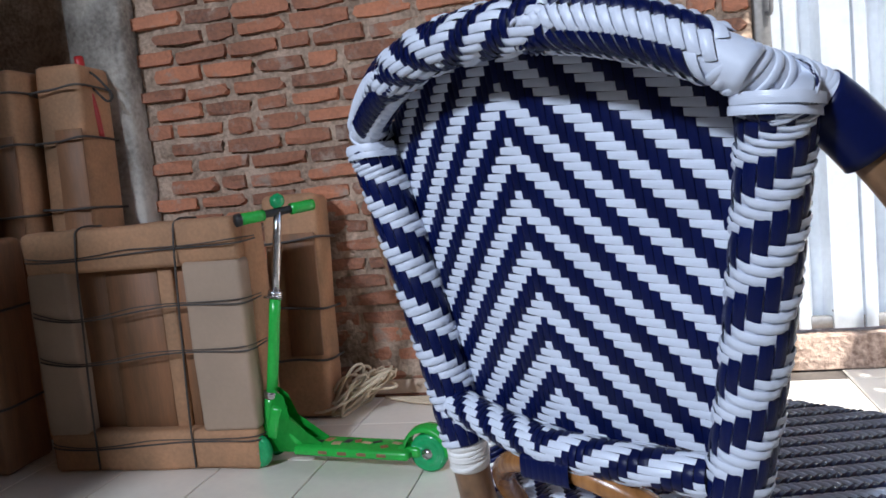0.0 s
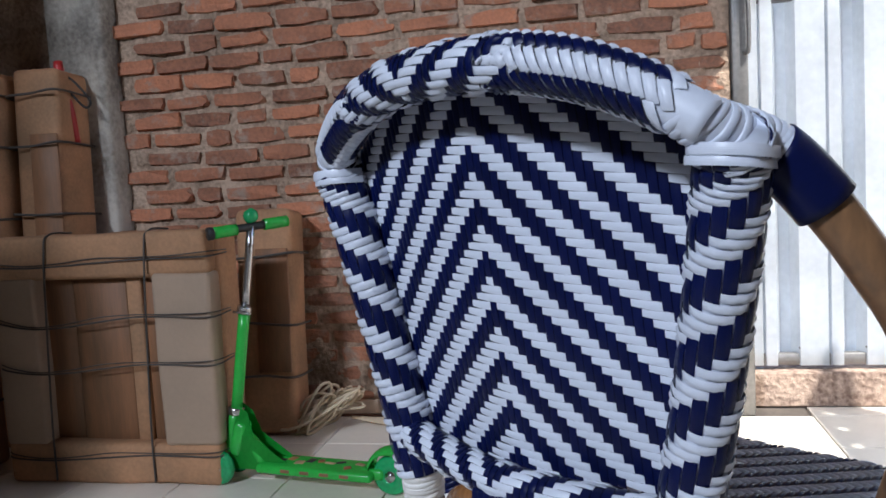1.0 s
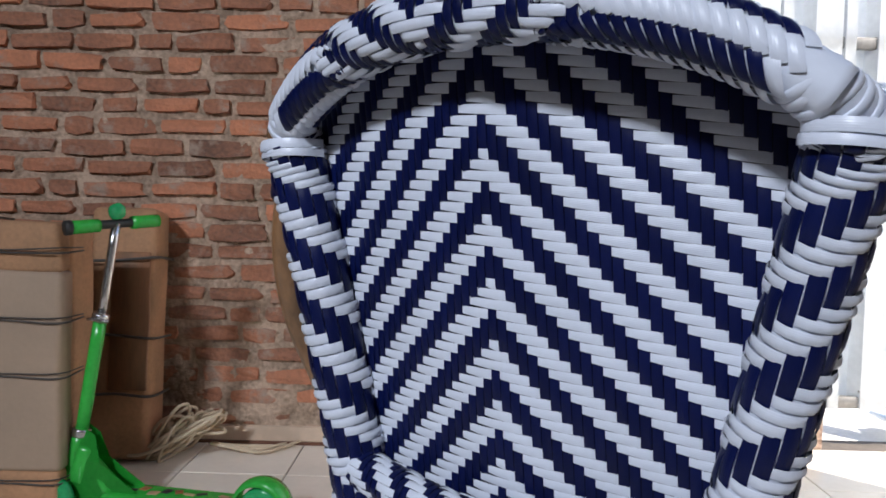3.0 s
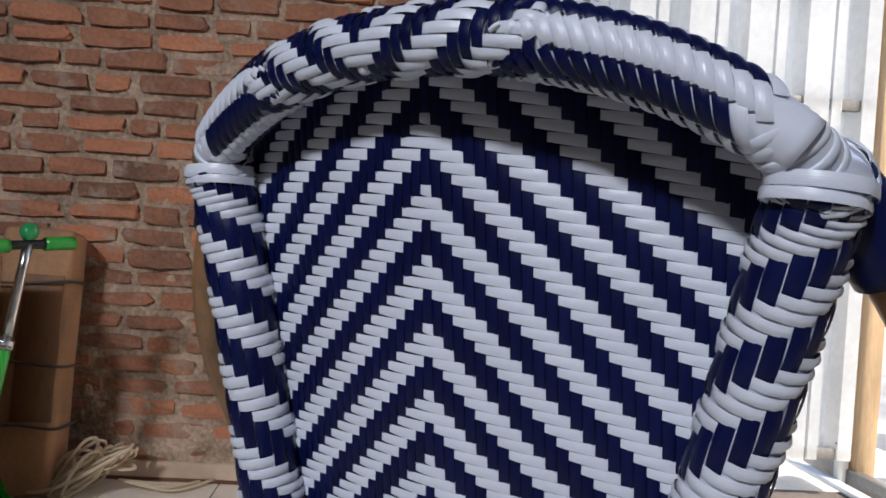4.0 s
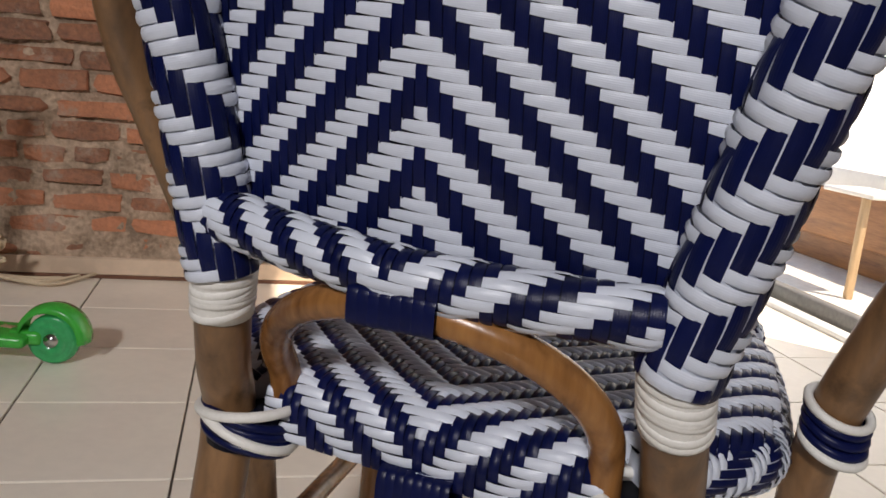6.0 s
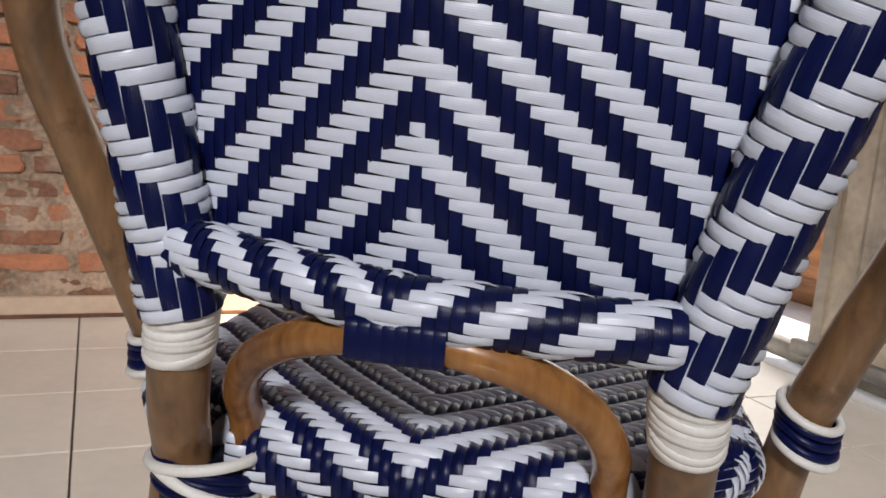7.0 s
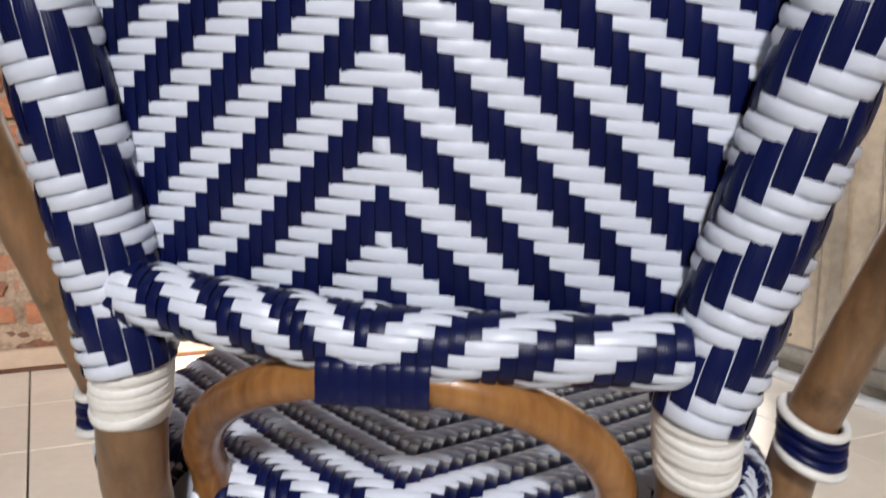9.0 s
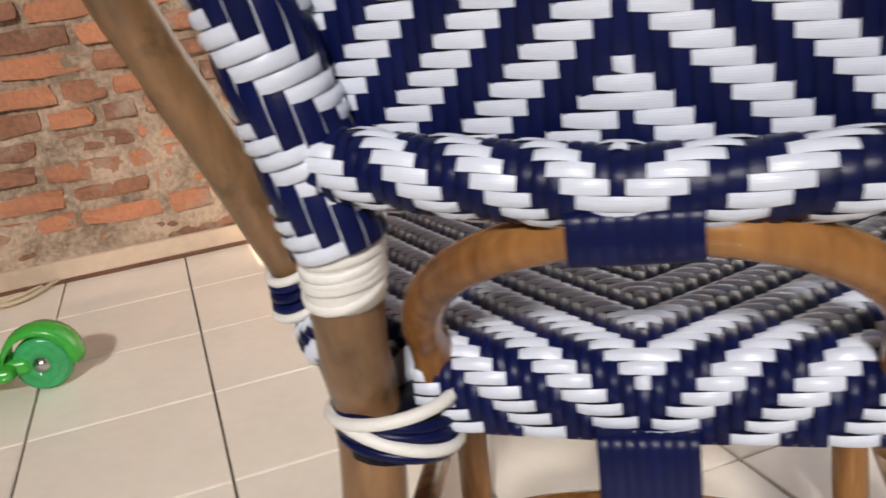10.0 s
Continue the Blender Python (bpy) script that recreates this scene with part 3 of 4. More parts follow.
seat = part("seat", sheet_bm(P_seat, 71, 70, seat_inside, 0.018), NAVY_CORE, chair, "navy and white woven seat with v-shaped bands")
weave(seat, P_seat, 71, 70, lambda i, j: ((j - abs(i - 35) + 2) % 6) < 3, seat_inside, True, 250, lambda a, b: b, taper=0.15, seg=4, h=0.0036)
outline = [(sx * (seat_half(y) - 0.012), y, SEAT_Z - 0.028) for sx, ys in ((-1, (0.10, 0.16, 0.26, 0.40, 0.50, 0.54)), (1, (0.54, 0.50, 0.40, 0.26, 0.16, 0.10))) for y in ys]
woven_tube("seat_rim", spline(outline, 90), 0.019, 0.0078, 18, lambda i, j, na, nb: ((j + i) % 6) < 3, True, "seat edge bound with navy and white strands")
for sx in (-1, 1):
    ax = 0.018 + sx * 0.260
    for dz in (0.0, -0.028):
        part("cord", ring_bm((ax, 0.172, 0.455 + dz), (0.30 * sx, -0.3, 1), 0.0232, 0.0036), CORD, chair, "white cord lashing the arm to the seat")
    for k in range(3):
        part("navy_lashing", ring_bm((ax, 0.173, 0.449 - 0.008 * k), (0.30 * sx, -0.3, 1), 0.0222, 0.0040, None, sides=6), NAVY, chair, "navy strand lashing the arm to the seat")

# ---- the kick scooter ----
def rod(u0, v0, z0, u1, v1, z1, r, sides=14, bm=None, taper=None):
    a, b = room(u0, v0, z0), room(u1, v1, z1)
    return tube_bm([a.lerp(b, k / 4) for k in range(5)], (lambda s: r + (taper - r) * s) if taper else r, sides, bm)


scooter = thing("kick_scooter", Matrix.Translation(room(-0.7350, 0.6550, 0)), "bright green child's kick scooter standing on the tiles before wrapped boxes", "scooter")


def oriented(u, v, z, yaw=0.0):
    return Matrix.Translation(room(u, v, z)) @ ROOM.to_3x3().to_4x4() @ pose(0, 0, 0, 0, 0, yaw)


SC_YAW = -math.degrees(math.atan2(0.10, 0.52))
part("deck", box_bm(oriented(-0.7000, 0.6550, 0.054, SC_YAW), (0.36, 0.105, 0.026), 0.010, 3), GREEN, scooter)
rng = random.Random(12)
for k in range(9):
    du = -0.12 + 0.03 * k
    part("decal", box_bm(oriented(-0.700 + du, 0.655 + 0.19 * du + rng.uniform(-0.018, 0.018), 0.0678, SC_YAW + rng.uniform(-40, 40)), (rng.uniform(0.018, 0.034), rng.uniform(0.012, 0.03), 0.002), 0.0008, 1), (BLACK, WOOD, WOOD_PALE)[k % 3], scooter, "dark worn decal on the deck")
    if k % 2:
        part("side_decal", box_bm(oriented(-0.700 + du, 0.7085 + 0.19 * du, 0.055, SC_YAW), (0.028, 0.003, 0.009), 0.0008, 1), CARD_DARK, scooter, "brown worn decal on the deck side")
for dv in (-0.030, 0.030):
    bm = bmesh.new()
    face = []
    for du, z in ((-0.272, 0.225), (-0.235, 0.20), (-0.215, 0.135), (-0.12, 0.072), (-0.12, 0.044), (-0.29, 0.040), (-0.31, 0.075), (-0.285, 0.14)):
        face.append(bm.verts.new(room(-0.68 + du, 0.655 + 0.19 * du + dv * (0.55 if z > 0.15 else 1.0), z)))
    bm.faces.new(face)
    bmesh.ops.solidify(bm, geom=bm.faces[:], thickness=0.008)
    bmesh.ops.recalc_face_normals(bm, faces=bm.faces[:])
    part("neck_plate", bm, GREEN, scooter, smooth=False)
part("neck", rod(-0.8650, 0.6270, 0.058, -0.9500, 0.6100, 0.15, 0.026, 14, taper=0.019), GREEN, scooter)
part("fork", rod(-0.9900, 0.6000, 0.055, -0.9570, 0.6080, 0.205, 0.030, 14, taper=0.02), GREEN, scooter)
part("fold_joint", box_bm(oriented(-0.9500, 0.6130, 0.125) @ pose(0, 0, 0, 0, 18, 0), (0.04, 0.05, 0.10), 0.012, 3), GREEN, scooter)
part("lower_stem", rod(-0.9570, 0.6080, 0.20, -0.9080, 0.6080, 0.50, 0.0165), GREEN, scooter)
part("upper_stem", rod(-0.9080, 0.6080, 0.49, -0.8710, 0.6080, 0.728, 0.0115), STEEL, scooter, "bright chrome upper stem")
part("collar", rod(-0.9120, 0.6080, 0.483, -0.9070, 0.6080, 0.503, 0.021), STEEL, scooter, "steel clamp collar")
part("collar", rod(-0.9590, 0.6080, 0.193, -0.9560, 0.6080, 0.212, 0.023), STEEL, scooter, "steel clamp collar")
part("clamp_lever", rod(-0.9350, 0.6250, 0.49, -0.8800, 0.6350, 0.487, 0.004), STEEL, scooter)
part("handlebar", rod(-0.9300, 0.6750, 0.720, -0.8150, 0.5420, 0.732, 0.011), BLACK, scooter, "black middle of the handlebar")
part("grip", rod(-0.9450, 0.6930, 0.717, -0.9000, 0.6420, 0.722, 0.0165), GREEN, scooter, "green rubber grip")
part("grip", rod(-0.8450, 0.5780, 0.729, -0.7980, 0.5240, 0.734, 0.0165), GREEN, scooter, "green rubber grip")
part("grip_end", rod(-0.9540, 0.7030, 0.716, -0.9450, 0.6930, 0.717, 0.018), BLACK, scooter)
bm = bmesh.new()
bmesh.ops.create_icosphere(bm, subdivisions=2, radius=0.022)
for v in bm.verts:
    v.co *= 1 + 0.18 * noise.noise(v.co * 90)
bmesh.ops.transform(bm, matrix=Matrix.Translation(room(-0.8690, 0.6080, 0.757)), verts=bm.verts[:])
part("bell", bm, GREEN_WHEEL, scooter, "translucent green bell on the bar")


def wheel(u, v, r, w, name, yaw):
    m = oriented(u, v, r, yaw)
    prof = [(0.25, 0.5), (0.62, 0.5), (0.68, 0.42), (0.8, 0.5), (0.93, 0.42), (1.0, 0.15), (1.0, -0.15), (0.93, -0.42), (0.8, -0.5), (0.68, -0.42), (0.62, -0.5), (0.25, -0.5)]
    bm = bmesh.new()
    rings = []
    for k in range(28):
        th = 2 * math.pi * k / 28
        rings.append([bm.verts.new(m @ Vector((a * r * math.cos(th), b * w, a * r * math.sin(th)))) for a, b in prof])
    for k in range(28):
        r0, r1 = rings[k], rings[(k + 1) % 28]
        for t in range(len(prof)):
            bm.faces.new((r0[t], r0[(t + 1) % len(prof)], r1[(t + 1) % len(prof)], r1[t]))
    bmesh.ops.recalc_face_normals(bm, faces=bm.faces[:])
    wh = part(name, bm, GREEN_WHEEL, scooter, "translucent green plastic wheel")
    a, b = m @ Vector((0, -w * 0.62, 0)), m @ Vector((0, w * 0.62, 0))
    part("hub", tube_bm([a, b], r * 0.27, 16), STEEL, wh, "steel axle hub")
    return wh


wheel(-0.4820, 0.6970, 0.054, 0.034, "rear_wheel", SC_YAW)
wheel(-1.0030, 0.6500, 0.05, 0.026, "front_wheel", SC_YAW)
wheel(-0.9970, 0.5500, 0.05, 0.026, "front_wheel", SC_YAW)
# curved rear brake guard
bm = bmesh.new()
m = oriented(-0.4780, 0.680, 0.054, SC_YAW)
rings = []
for k in range(15):
    th = radians(-5 + 175 * k / 14)
    row = []
    for a, b in ((0.060, -0.044), (0.072, -0.030), (0.075, -0.004), (0.070, 0.020), (0.064, 0.018), (0.068, -0.004)):
        row.append(bm.verts.new(m @ Vector((a * math.cos(th) - 0.004, b, a * math.sin(th)))))
    rings.append(row)
for r0, r1 in zip(rings, rings[1:]):
    for t in range(6):
        bm.faces.new((r0[t], r0[(t + 1) % 6], r1[(t + 1) % 6], r1[t]))
bm.faces.new(rings[0][::-1])
bm.faces.new(rings[-1])
bmesh.ops.recalc_face_normals(bm, faces=bm.faces[:])
part("brake_guard", bm, GREEN, scooter, "green curved rear brake guard")
part("deck_tail", box_bm(oriented(-0.5350, 0.6870, 0.056, SC_YAW), (0.07, 0.05, 0.03), 0.010, 3), GREEN, scooter)


# ---- wrapped boxes ----
def crumple(bm, amount, scale):
    bmesh.ops.subdivide_edges(bm, edges=[e for e in bm.edges if e.calc_length() > 0.12], cuts=3, use_grid_fill=True)
    for v in bm.verts:
        v.co += Vector((noise.noise(v.co * scale), noise.noise(v.co * scale + Vector((7, 1, 3))), noise.noise(v.co * scale + Vector((2, 9, 5))))) * amount
    return bm


def string_loop(points, r, name, parent, n=40):
    return part(name, tube_bm(spline(points, n), r, 6), STRAP, parent, "thin dark grey string")


def wrapped_frame_box(u0, u1, v0, v1, h):
    bx = thing("wrapped_box", Matrix.Translation(room((u0 + u1) / 2, (v0 + v1) / 2, 0)), "large cardboard-wrapped box tied with dark string on the floor", "box")
    cu, cv, w, d = (u0 + u1) / 2, (v0 + v1) / 2, u1 - u0, v1 - v0
    part("body", crumple(box_bm(oriented(cu, cv - 0.05, h / 2), (w - 0.03, d - 0.10, h - 0.01), 0.015, 2), 0.012, 6), CARD, bx)
    f = v1
    rail = 0.115
    part("top_board", crumple(box_bm(oriented(cu, f - 0.03, h - 0.062), (w, 0.075, 0.125), 0.016, 3), 0.010, 8), CARD, bx, "folded brown cardboard edge")
    part("bottom_board", crumple(box_bm(oriented(cu, f - 0.03, 0.062), (w, 0.08, 0.122), 0.018, 3), 0.006, 8), CARD, bx, "folded brown cardboard edge")
    part("side_board", crumple(box_bm(oriented(u1 - 0.085, f - 0.028, h / 2), (0.17, 0.078, h - 0.23), 0.014, 3), 0.005, 7), CARD_PALE, bx, "pale flat cardboard strip")
    part("side_board", crumple(box_bm(oriented(u0 + 0.07, f - 0.028, h / 2), (0.14, 0.078, h - 0.23), 0.012, 3), 0.005, 7), CARD_PALE, bx, "pale flat cardboard strip")
    # Boards in the opening: warm brown, darkened in colour for the recess.
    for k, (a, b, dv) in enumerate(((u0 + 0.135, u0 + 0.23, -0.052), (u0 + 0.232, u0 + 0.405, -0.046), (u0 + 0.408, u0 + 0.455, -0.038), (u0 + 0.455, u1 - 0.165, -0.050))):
        part("inner_board", box_bm(oriented((a + b) / 2, f + dv, h / 2), (b - a, 0.02, h - 0.22), 0.004, 1), CARD_DARK if k != 2 else CARD, bx, "brown kraft board inside the frame, recess shade in its colour")
    e = f + 0.014
    for zc, sag in ((h - 0.085, 0.004), (0.47, 0.012), (0.335, 0.010), (0.075, 0.006)):
        pts = [room(u0 - 0.004, cv, zc), room(u0 + 0.01, e - 0.004, zc + sag)]
        pts += [room(u0 + (u1 - u0) * k / 6, e + (-0.003 if 1 < k < 5 else 0.0), zc - sag * math.sin(k * 1.1) + 0.012 * (k / 6)) for k in range(1, 6)]
        pts += [room(u1 + 0.001, e - 0.004, zc + 0.014), room(u1 + 0.006, cv, zc + 0.014)]
        string_loop(pts, 0.0026, "string", bx)
        pts2 = [p + Vector((0, 0, 0.009 + 0.004 * math.sin(i * 2.0))) for i, p in enumerate(pts)]
        string_loop(pts2, 0.0018, "string", bx)
    for uc in (u0 + 0.19, u1 - 0.175):
        string_loop([room(uc + 0.004, cv, h + 0.004), room(uc, f - 0.01, h + 0.006), room(uc - 0.004, e + 0.001, h - 0.05), room(uc - 0.02, e, 0.40), room(uc - 0.03, e, 0.15), room(uc - 0.03, e, 0.012)], 0.003, "string", bx)
    return bx


wrapped_frame_box(-1.665, -0.985, 0.44, 0.66, 0.725)


def tall_pack(u, v, w, d, h, mat, label, lean=0.0, yaw=0.0, ties=(0.25, 0.5, 0.8)):
    bx = thing("cardboard_pack", Matrix.Translation(room(u, v, 0)), label, "box", "cardboard packs along the wall")
    m = oriented(u, v, 0, yaw) @ pose(0, 0, 0, lean, 0, 0)
    bm = crumple(box_bm(m @ Matrix.Translation((0, 0, h / 2)), (w, d, h), 0.022, 3), 0.008, 5)
    part("wrapping", bm, mat, bx)
    # The fold takes the shaded kraft colour.
    part("fold", crumple(box_bm(m @ Matrix.Translation((w * 0.16, -d / 2 - 0.004, h * 0.55)), (w * 0.6, 0.01, h * 0.55), 0.003, 1), 0.004, 8), CARD_DARK, bx, "kraft fold with shade put into its colour")
    for s in ties:
        z = h * s
        a, b = w / 2 + 0.006, d / 2 + 0.014
        loop = [m @ Vector((x, y, z + 0.012 * math.sin(x * 9 + s * 7))) for x, y in ((-a, b), (-a, -b), (0, -b - 0.002), (a, -b), (a, b))]
        part("string", tube_bm(spline(loop, 24), 0.0042, 6), STRAP, bx)
    return bx


tall_pack(-1.03, 0.16, 0.19, 0.16, 0.755, CARD, "brown cardboard pack tied with string leaning on the brick wall", -6, 3)
tall_pack(-1.77, 0.22, 0.17, 0.20, 1.27, CARD, "tall narrow cardboard pack tied with string", -3, 4, (0.35, 0.62, 0.8, 0.93))
tall_pack(-1.97, 0.27, 0.19, 0.22, 1.26, CARD, "tall brown cardboard pack with dark string", -2, -3, (0.35, 0.62, 0.8, 0.93))
# The last two packs wear the shaded kraft colour all over.
tall_pack(-2.24, 0.34, 0.24, 0.30, 1.32, CARD_DARK, "tall kraft paper pack standing behind others, coloured as in shade", 0, 6, (0.3, 0.6, 0.85))
tall_pack(-1.95, 0.60, 0.30, 0.22, 0.72, CARD_DARK, "kraft pack beside the large wrapped box, coloured as in shade", 0, 2, (0.3, 0.7))

# red hose end hung over the packs
hose = thing("red_handle_tool", Matrix.Translation(room(-1.700, 0.16, 1.12)), "red plastic handle with bent wire hanging on the column", "tool")
part("handle", tube_bm(spline([room(-1.730, 0.17, 1.30), room(-1.715, 0.18, 1.22), room(-1.700, 0.17, 1.13), room(-1.695, 0.16, 1.02)], 16), 0.016, 10), RED, hose, "red plastic handle")
part("wire", tube_bm(spline([room(-1.700, 0.17, 1.25), room(-1.660, 0.18, 1.22), room(-1.620, 0.17, 1.16), room(-1.645, 0.165, 1.14), room(-1.690, 0.17, 1.19)], 22), 0.004, 8), BLACK, hose, "bent dark wire")

# ---- rope coil ----
rope = thing("rope_coil", Matrix.Translation(room(-0.80, 0.12, 0)), "loose coil of pale raffia rope on the floor by the wall", "rope")
rng = random.Random(4)
for k in range(20):
    bu, bv = -0.88 + rng.uniform(-0.03, 0.05), 0.15 + rng.uniform(-0.05, 0.06)
    a, b, tip = 0.135 + rng.uniform(-0.03, 0.03), 0.05 + rng.uniform(-0.015, 0.02), radians(rng.uniform(15, 62))
    spin = radians(rng.uniform(5, 50))
    loop = []
    for q in range(13):
        th = 2 * math.pi * q / 12
        x, y = a * math.cos(th), b * math.sin(th)
        xx = x * math.cos(tip)
        zz = x * math.sin(tip)
        loop.append(room(bu + xx * math.cos(spin) - y * math.sin(spin), bv + y * math.cos(spin) * 0.8, max(0.006, 0.065 + zz * 0.75 + 0.012 * math.sin(th * 2 + k))))
    part("strand_loop", tube_bm(spline(loop, 36), 0.0052, 7), ROPE, rope)
part("binding", ring_bm(room(-0.87, 0.15, 0.075), (WU * 0.7 + Vector((0, 0, 0.7))), 0.035, 0.008), ROPE, rope, "binding turn round the coil")
for k in range(3):
    part("strand_end", tube_bm(spline([room(-0.78, 0.10, 0.03), room(-0.68 + 0.03 * k, 0.06 + 0.03 * k, 0.012), room(-0.60 + 0.04 * k, 0.05 - 0.03 * k, 0.012)], 12), 0.005, 7), ROPE, rope)

# ---- concrete column and baseboard ----
col = tagged(finish(crumple(box_bm(oriented(-1.73, WALL_V + 0.02, 1.5), (0.22, 0.12, 3.0), 0.01, 1), 0.010, 5), "column", CONCRETE), "rough stained concrete column in the brick wall", "column", kind="structure")
wall_slab("baseboard", -1.62, 0.50, WALL_V - 0.008, WALL_V + 0.016, 0.010, 0.060, SKIRT, "peach tile skirting strip along the brick wall", "baseboard")
wall_slab("baseboard_joint", -1.62, 0.50, WALL_V + 0.004, WALL_V + 0.0175, -0.004, 0.0105, JOINT, "reddish joint under the skirting", "baseboard")

# ---- sheet metal gate and doorway ----
def corrugated(name, p0, p1, z0, z1, pitch, depth, label, flip=1, mat=None):
    along = p1 - p0
    length = along.length
    d = along.normalized()
    nrm = d.cross(Vector((0, 0, 1)))
    gate = thing(name, Matrix.Translation(p0.lerp(p1, 0.5) + Vector((0, 0, z0))), label, "gate")
    bm = bmesh.new()
    prof, s, k = [], 0.0, 0
    steps = ((0.0, 0), (0.24, 0), (0.33, 1), (0.50, 1), (0.59, 0), (0.76, 0), (0.785, 0.3), (0.81, 0))
    while s < length:
        for f, h in steps:
            q = s + f * pitch
            if q <= length:
                prof.append((q, h * depth))
        s += pitch
    rows = []
    for z in (z0, z0 + (z1 - z0) * 0.33, z0 + (z1 - z0) * 0.66, z1):
        rows.append([bm.verts.new(p0 + d * q + nrm * (h + 0.004 * noise.noise(Vector((q * 3, z * 2, 1)))) + Vector((0, 0, z - p0.z))) for q, h in prof])
    for r0, r1 in zip(rows, rows[1:]):
        for a in range(len(prof) - 1):
            bm.faces.new((r0[a], r0[a + 1], r1[a + 1], r1[a]))
    bmesh.ops.solidify(bm, geom=bm.faces[:], thickness=0.0015)
    part("sheet", bm, mat or SHEET, gate, smooth=False)
    for z in (z0 + 0.02, (z0 + z1) / 2, z1 - 0.02):
        part("rail", box_bm(Matrix.Translation(p0.lerp(p1, 0.5) + nrm * -0.022 * flip + Vector((0, 0, z))) @ Matrix(((d.x, nrm.x, 0, 0), (d.y, nrm.y, 0, 0), (0, 0, 1, 0), (0, 0, 0, 1))), (length, 0.03, 0.04), 0.003, 1), FRAME_STEEL, gate)
    for q in np.arange(0.05, length, pitch):
        for z in (z0 + 0.06, z1 - 0.5):
            c = p0 + d * float(q) + nrm * 0.002 + Vector((0, 0, z))
            part("rivet", tube_bm([c, c + nrm * 0.006], 0.005, 8), FRAME_STEEL, gate)
    return gate


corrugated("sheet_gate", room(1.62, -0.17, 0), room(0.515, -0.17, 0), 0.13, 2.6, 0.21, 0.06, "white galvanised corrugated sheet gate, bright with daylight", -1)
corrugated("sheet_door", room(1.70, 2.6, 0), room(1.70, 0.72, 0), 0.05, 2.2, 0.16, 0.03, "grey corrugated sheet metal sliding door coloured as in shade, drawn aside", mat=SHEET_SHADED)
sill = wall_slab("sill", 0.50, 1.22, -0.26, -0.125, 0.0, 0.115, SILL, "low worn brick sill under the sheet gate", "sill")
post = thing("gate_post", Matrix.Translation(room(0.535, WALL_V, 0)), "dark steel gate post with a latch loop", "post")
part("upright", box_bm(oriented(0.532, WALL_V - 0.03, 1.3), (0.05, 0.07, 2.6), 0.004, 1), FRAME_STEEL, post)
part("latch", tube_bm(spline([room(0.545, WALL_V, 1.34), room(0.556, WALL_V + 0.02, 1.335), room(0.558, WALL_V + 0.022, 1.25), room(0.556, WALL_V + 0.02, 1.175), room(0.545, WALL_V, 1.17)], 20), 0.007, 8), FRAME_STEEL, post, "bent rod latch loop")
door_post = thing("door_post", Matrix.Translation(room(1.74, -0.35, 0)), "pale wooden door post beside the bright doorway", "post")
part("upright", box_bm(oriented(1.76, -0.36, 1.1), (0.07, 0.12, 2.2), 0.004, 1), WOOD_PALE, door_post)
part("strip", box_bm(oriented(1.70, -0.36, 1.1), (0.03, 0.05, 2.2), 0.003, 1), PAINT, door_post, "white painted edge strip")
track = thing("door_track", Matrix.Translation(room(1.70, 0.7, 0)), "grey steel sliding door track set on the threshold", "track")
part("channel", box_bm(oriented(1.73, 0.85, 0.03), (0.05, 3.0, 0.06), 0.004, 1), FRAME_STEEL, track)
part("lip", box_bm(oriented(1.66, 0.85, 0.008), (0.05, 3.0, 0.02), 0.003, 1), SHEET, track)

# ---- outside the doorway ----
yard = thing("white_cabinet", Matrix.Translation(room(2.75, -0.5, -0.07)), "white painted cabinet with a wooden drawer standing outside in the sun", "cabinet")
part("panel", box_bm(oriented(2.80, -0.55, 0.36), (0.35, 1.8, 0.10), 0.006, 2), PAINT, yard)
part("drawer", box_bm(oriented(2.66, -0.55, 0.19), (0.10, 1.7, 0.24), 0.006, 2), WOOD, yard, "brown wooden drawer front")
part("base", box_bm(oriented(2.85, -0.55, 0.0), (0.3, 1.6, 0.14), 0.006, 2), WOOD, yard)
part("latch", box_bm(oriented(2.60, -0.32, 0.20), (0.02, 0.05, 0.07), 0.004, 1), BLACK, yard, "dark iron latch")
part("leg", box_bm(oriented(2.28, -0.32, 0.14), (0.03, 0.03, 0.42), 0.004, 1), WOOD_PALE, yard, "pale wooden leg")
part("top", box_bm(oriented(2.36, -0.40, 0.355), (0.22, 0.30, 0.02), 0.004, 1), PAINT, yard)
# Added panel; its glow makes the distance bright and lights the floor inside.
backdrop = wall_slab("backdrop", 4.2, 4.35, -4, 4, -0.07, 3.0, DAYLIGHT_GLOW, "pale glowing panel standing in for daylight beyond the doorway", "backdrop")

# ---- floor tiles ----
TU, TV, JU, JV = 0.31, 0.31, -0.507, -0.02
for iu in range(-8, 7):
    for iv in range(-1, 9):
        u0, u1 = JU + iu * TU, JU + (iu + 1) * TU
        v0, v1 = JV + iv * TV, JV + (iv + 1) * TV
        u1, v0, v1 = min(u1, 1.64), max(v0, WALL_V + 0.004 if u0 < 0.5 else -0.124), min(v1, 7.6)
        if u1 - u0 < 0.05 or v1 - v0 < 0.03:
            continue
        key = (round(u1 - u0, 3), round(v1 - v0, 3))
        me = bpy.data.meshes.get("tile_%d_%d" % (key[0] * 1000, key[1] * 1000))
        if me is None:
            me = bpy.data.meshes.new("tile_%d_%d" % (key[0] * 1000, key[1] * 1000))
            b2 = box_bm(Matrix.Identity(4), (key[0] - 0.004, key[1] - 0.004, 0.008), 0.0015, 1)
            b2.to_mesh(me)
            b2.free()
            me.materials.append(TILE)
        ob = new("tile", me)
        ob.matrix_world = oriented((u0 + u1) / 2, (v0 + v1) / 2, -0.004)
        ob.parent = floor

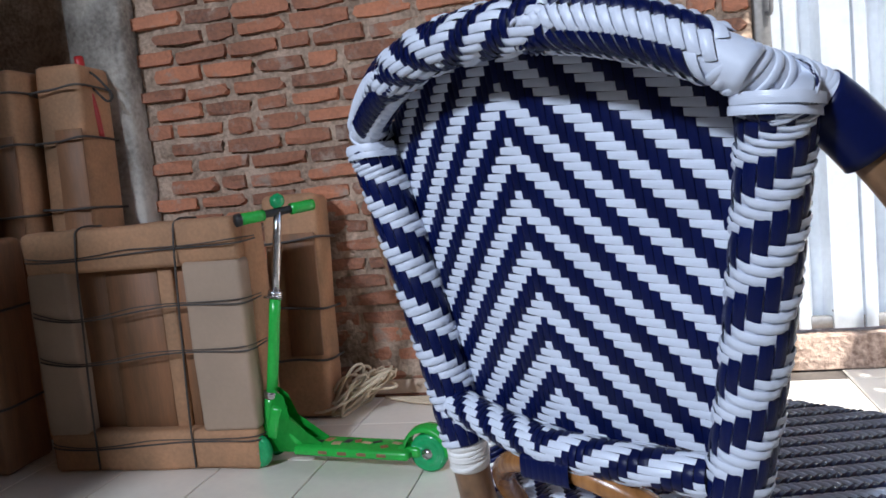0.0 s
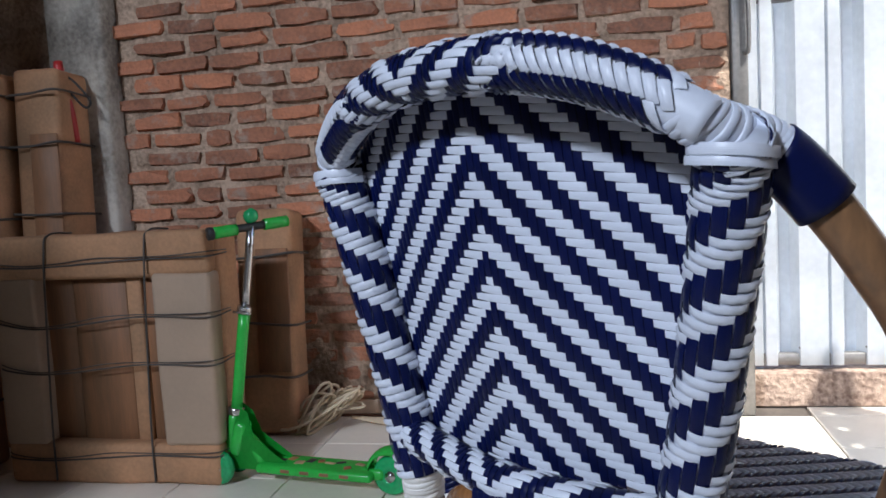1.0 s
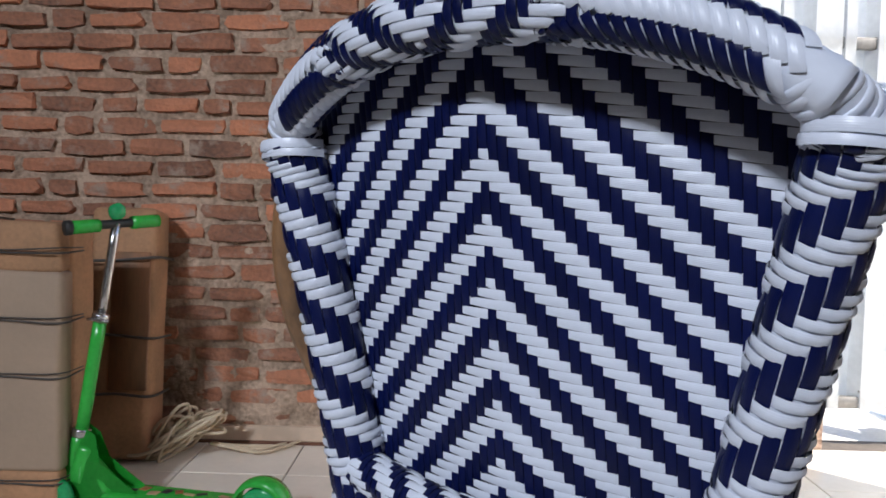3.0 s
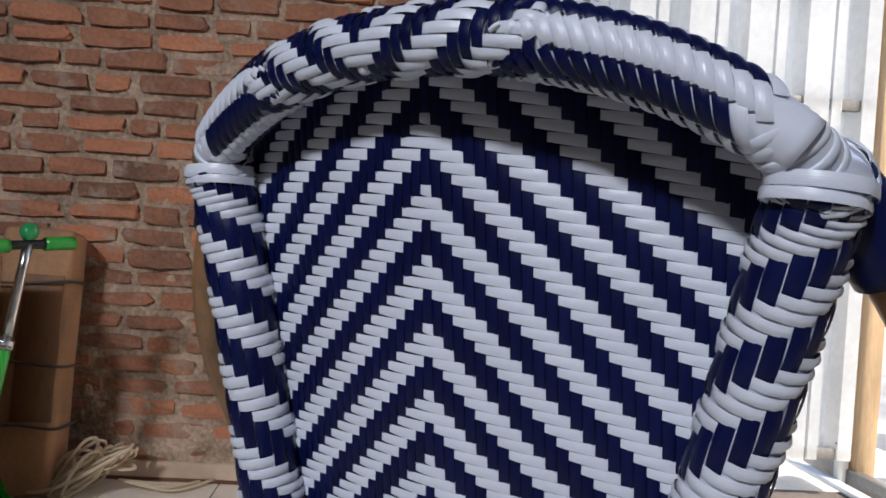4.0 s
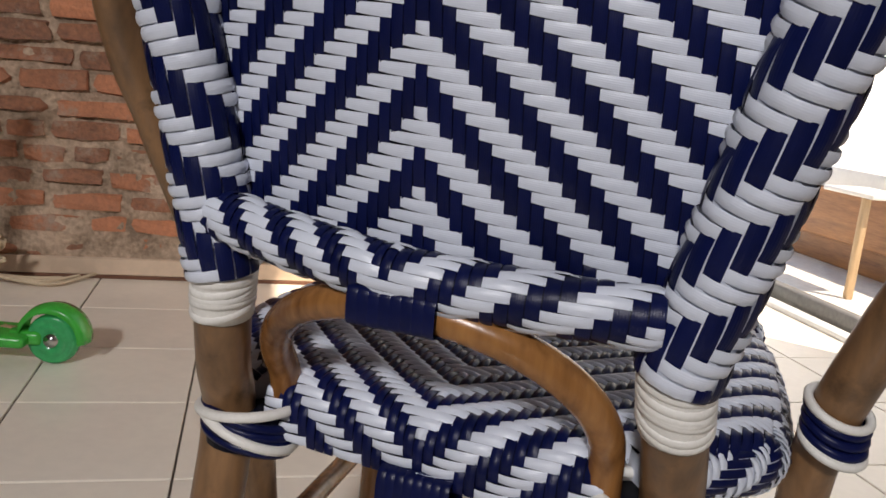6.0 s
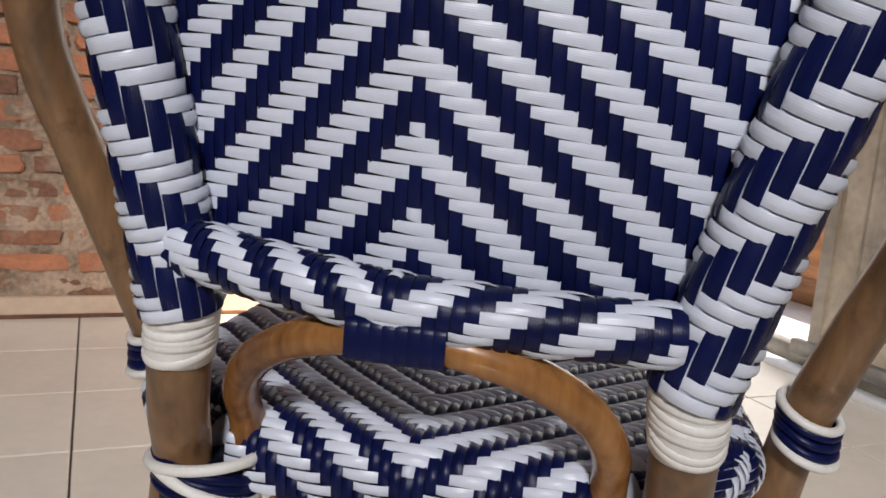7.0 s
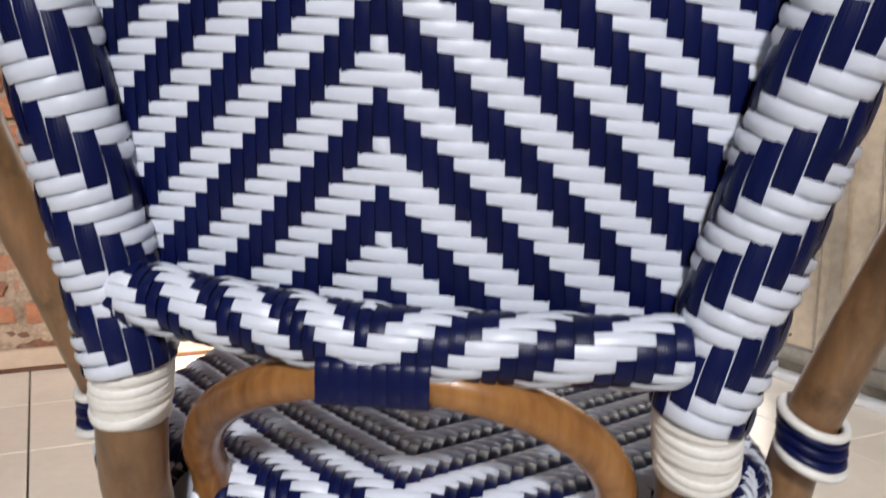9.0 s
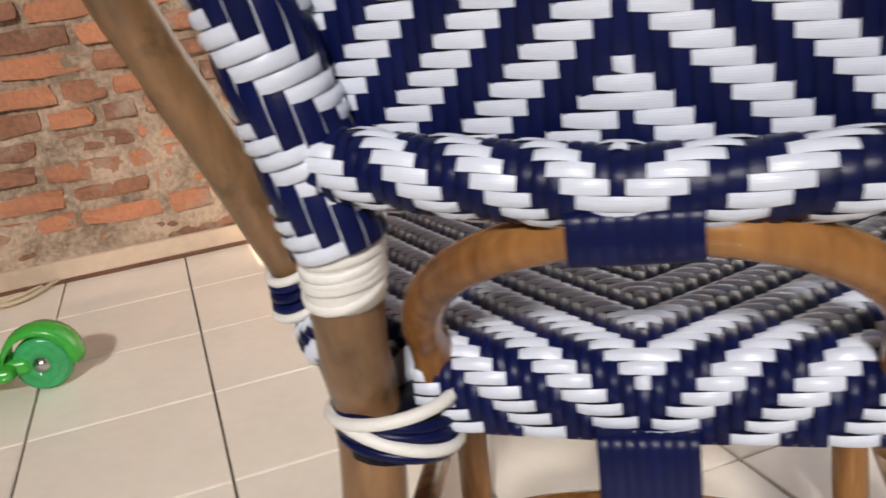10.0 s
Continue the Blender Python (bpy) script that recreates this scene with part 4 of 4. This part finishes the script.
# ---- bricks ----
# rough mortar bed, swelling and sinking between and over the bricks
BR_L, BR_H, CO_H, CO_L = 0.195, 0.0475, 0.0665, 0.213
bed_v, bed_f = [], []
NU, NZ, STEP = 157, 134, 0.0135
for a in range(NU + 1):
    for b in range(NZ + 1):
        u, z = -1.615 + a * STEP, 0.04 + b * STEP
        q = Vector((u, 3.0, z))
        out = 0.016 * noise.noise(q * 5) + 0.012 * noise.noise(q * 17) + 0.007 * noise.noise(q * 45)
        low = max(0.0, min(1.0, (0.52 + 0.12 * noise.noise(q * 2.2) - z) / 0.25))
        out += 0.0085 * low
        bed_v.append(tuple(room(min(u, 0.50), WALL_V - 0.011 + min(out, 0.026), z)))
for a in range(NU):
    for b in range(NZ):
        k = a * (NZ + 1) + b
        bed_f.append((k, k + 1, k + NZ + 2, k + NZ + 1))
me = bpy.data.meshes.new("mortar_bed")
me.from_pydata(bed_v, [], bed_f)
me.polygons.foreach_set("use_smooth", [True] * len(bed_f))
me.materials.append(MORTAR)
ob = new("mortar_bed", me)
ob.parent = wall_north
tagged(ob, "rough pale mortar smeared between the bricks", kind="stuff")
brick_meshes = []
for k in range(16):
    rr = random.Random(20 + k)
    b2 = bmesh.new()
    bmesh.ops.create_cube(b2, size=1.0)
    bmesh.ops.subdivide_edges(b2, edges=b2.edges[:], cuts=1, use_grid_fill=True)
    broken = rr.random() < 0.35
    for v in b2.verts:
        edge = sum(abs(c) > 0.4 for c in v.co)
        shrink = rr.uniform(0.68, 0.95) if edge == 3 else 1.0
        x = v.co.x * (BR_L - (1 - shrink) * 0.05)
        if broken and v.co.x > 0.4:
            x -= rr.uniform(0.0, 0.022)
        v.co = Vector((x, v.co.y * 0.05, v.co.z * BR_H * shrink)) + Vector((rr.uniform(-0.007, 0.007), rr.uniform(-0.005, 0.005), rr.uniform(-0.0048, 0.0048)))
    me = bpy.data.meshes.new("brick")
    b2.to_mesh(me)
    b2.free()
    me.materials.append(BRICK)
    brick_meshes.append(me)
rr = random.Random(5)
high_v, high_f = [], []
for c in range(0, 46):
    z = 0.055 + CO_H * (c + 0.5)
    if z > 2.95:
        break
    u = -1.66 + (c % 2) * CO_L / 2 + rr.uniform(-0.03, 0.03)
    while u < 0.475:
        w = CO_L * (rr.uniform(0.86, 1.12) if rr.random() < 0.82 else rr.uniform(0.45, 0.7))
        if u + w > 0.505:
            w = 0.505 - u
        mid, size = u + w / 2, (w - 0.016 - rr.uniform(0, 0.008)) / BR_L
        u += w
        if w < 0.06 or mid < -1.58:
            continue
        sink = rr.uniform(-0.009, 0.006) - (0.006 if z < 0.36 and rr.random() < 0.5 else 0)
        m = oriented(mid, WALL_V - 0.018 + sink, z + rr.uniform(-0.004, 0.004)) @ pose(0, 0, 0, 0, rr.uniform(-1.6, 1.6), 0) @ Matrix.Diagonal((size, 1, rr.uniform(0.86, 1.12), 1))
        me = rr.choice(brick_meshes)
        if z < 1.75:
            ob = new("brick", me)
            ob.matrix_world = m
            ob.parent = wall_north
        else:
            o = len(high_v)
            high_v += [tuple(m @ v.co) for v in me.vertices]
            high_f += [tuple(o + q for q in p.vertices) for p in me.polygons]
me = bpy.data.meshes.new("upper_bricks")
me.from_pydata(high_v, [], high_f)
me.materials.append(BRICK)
ob = new("upper_bricks", me)
ob.parent = wall_north
tagged(ob, kind="stuff")
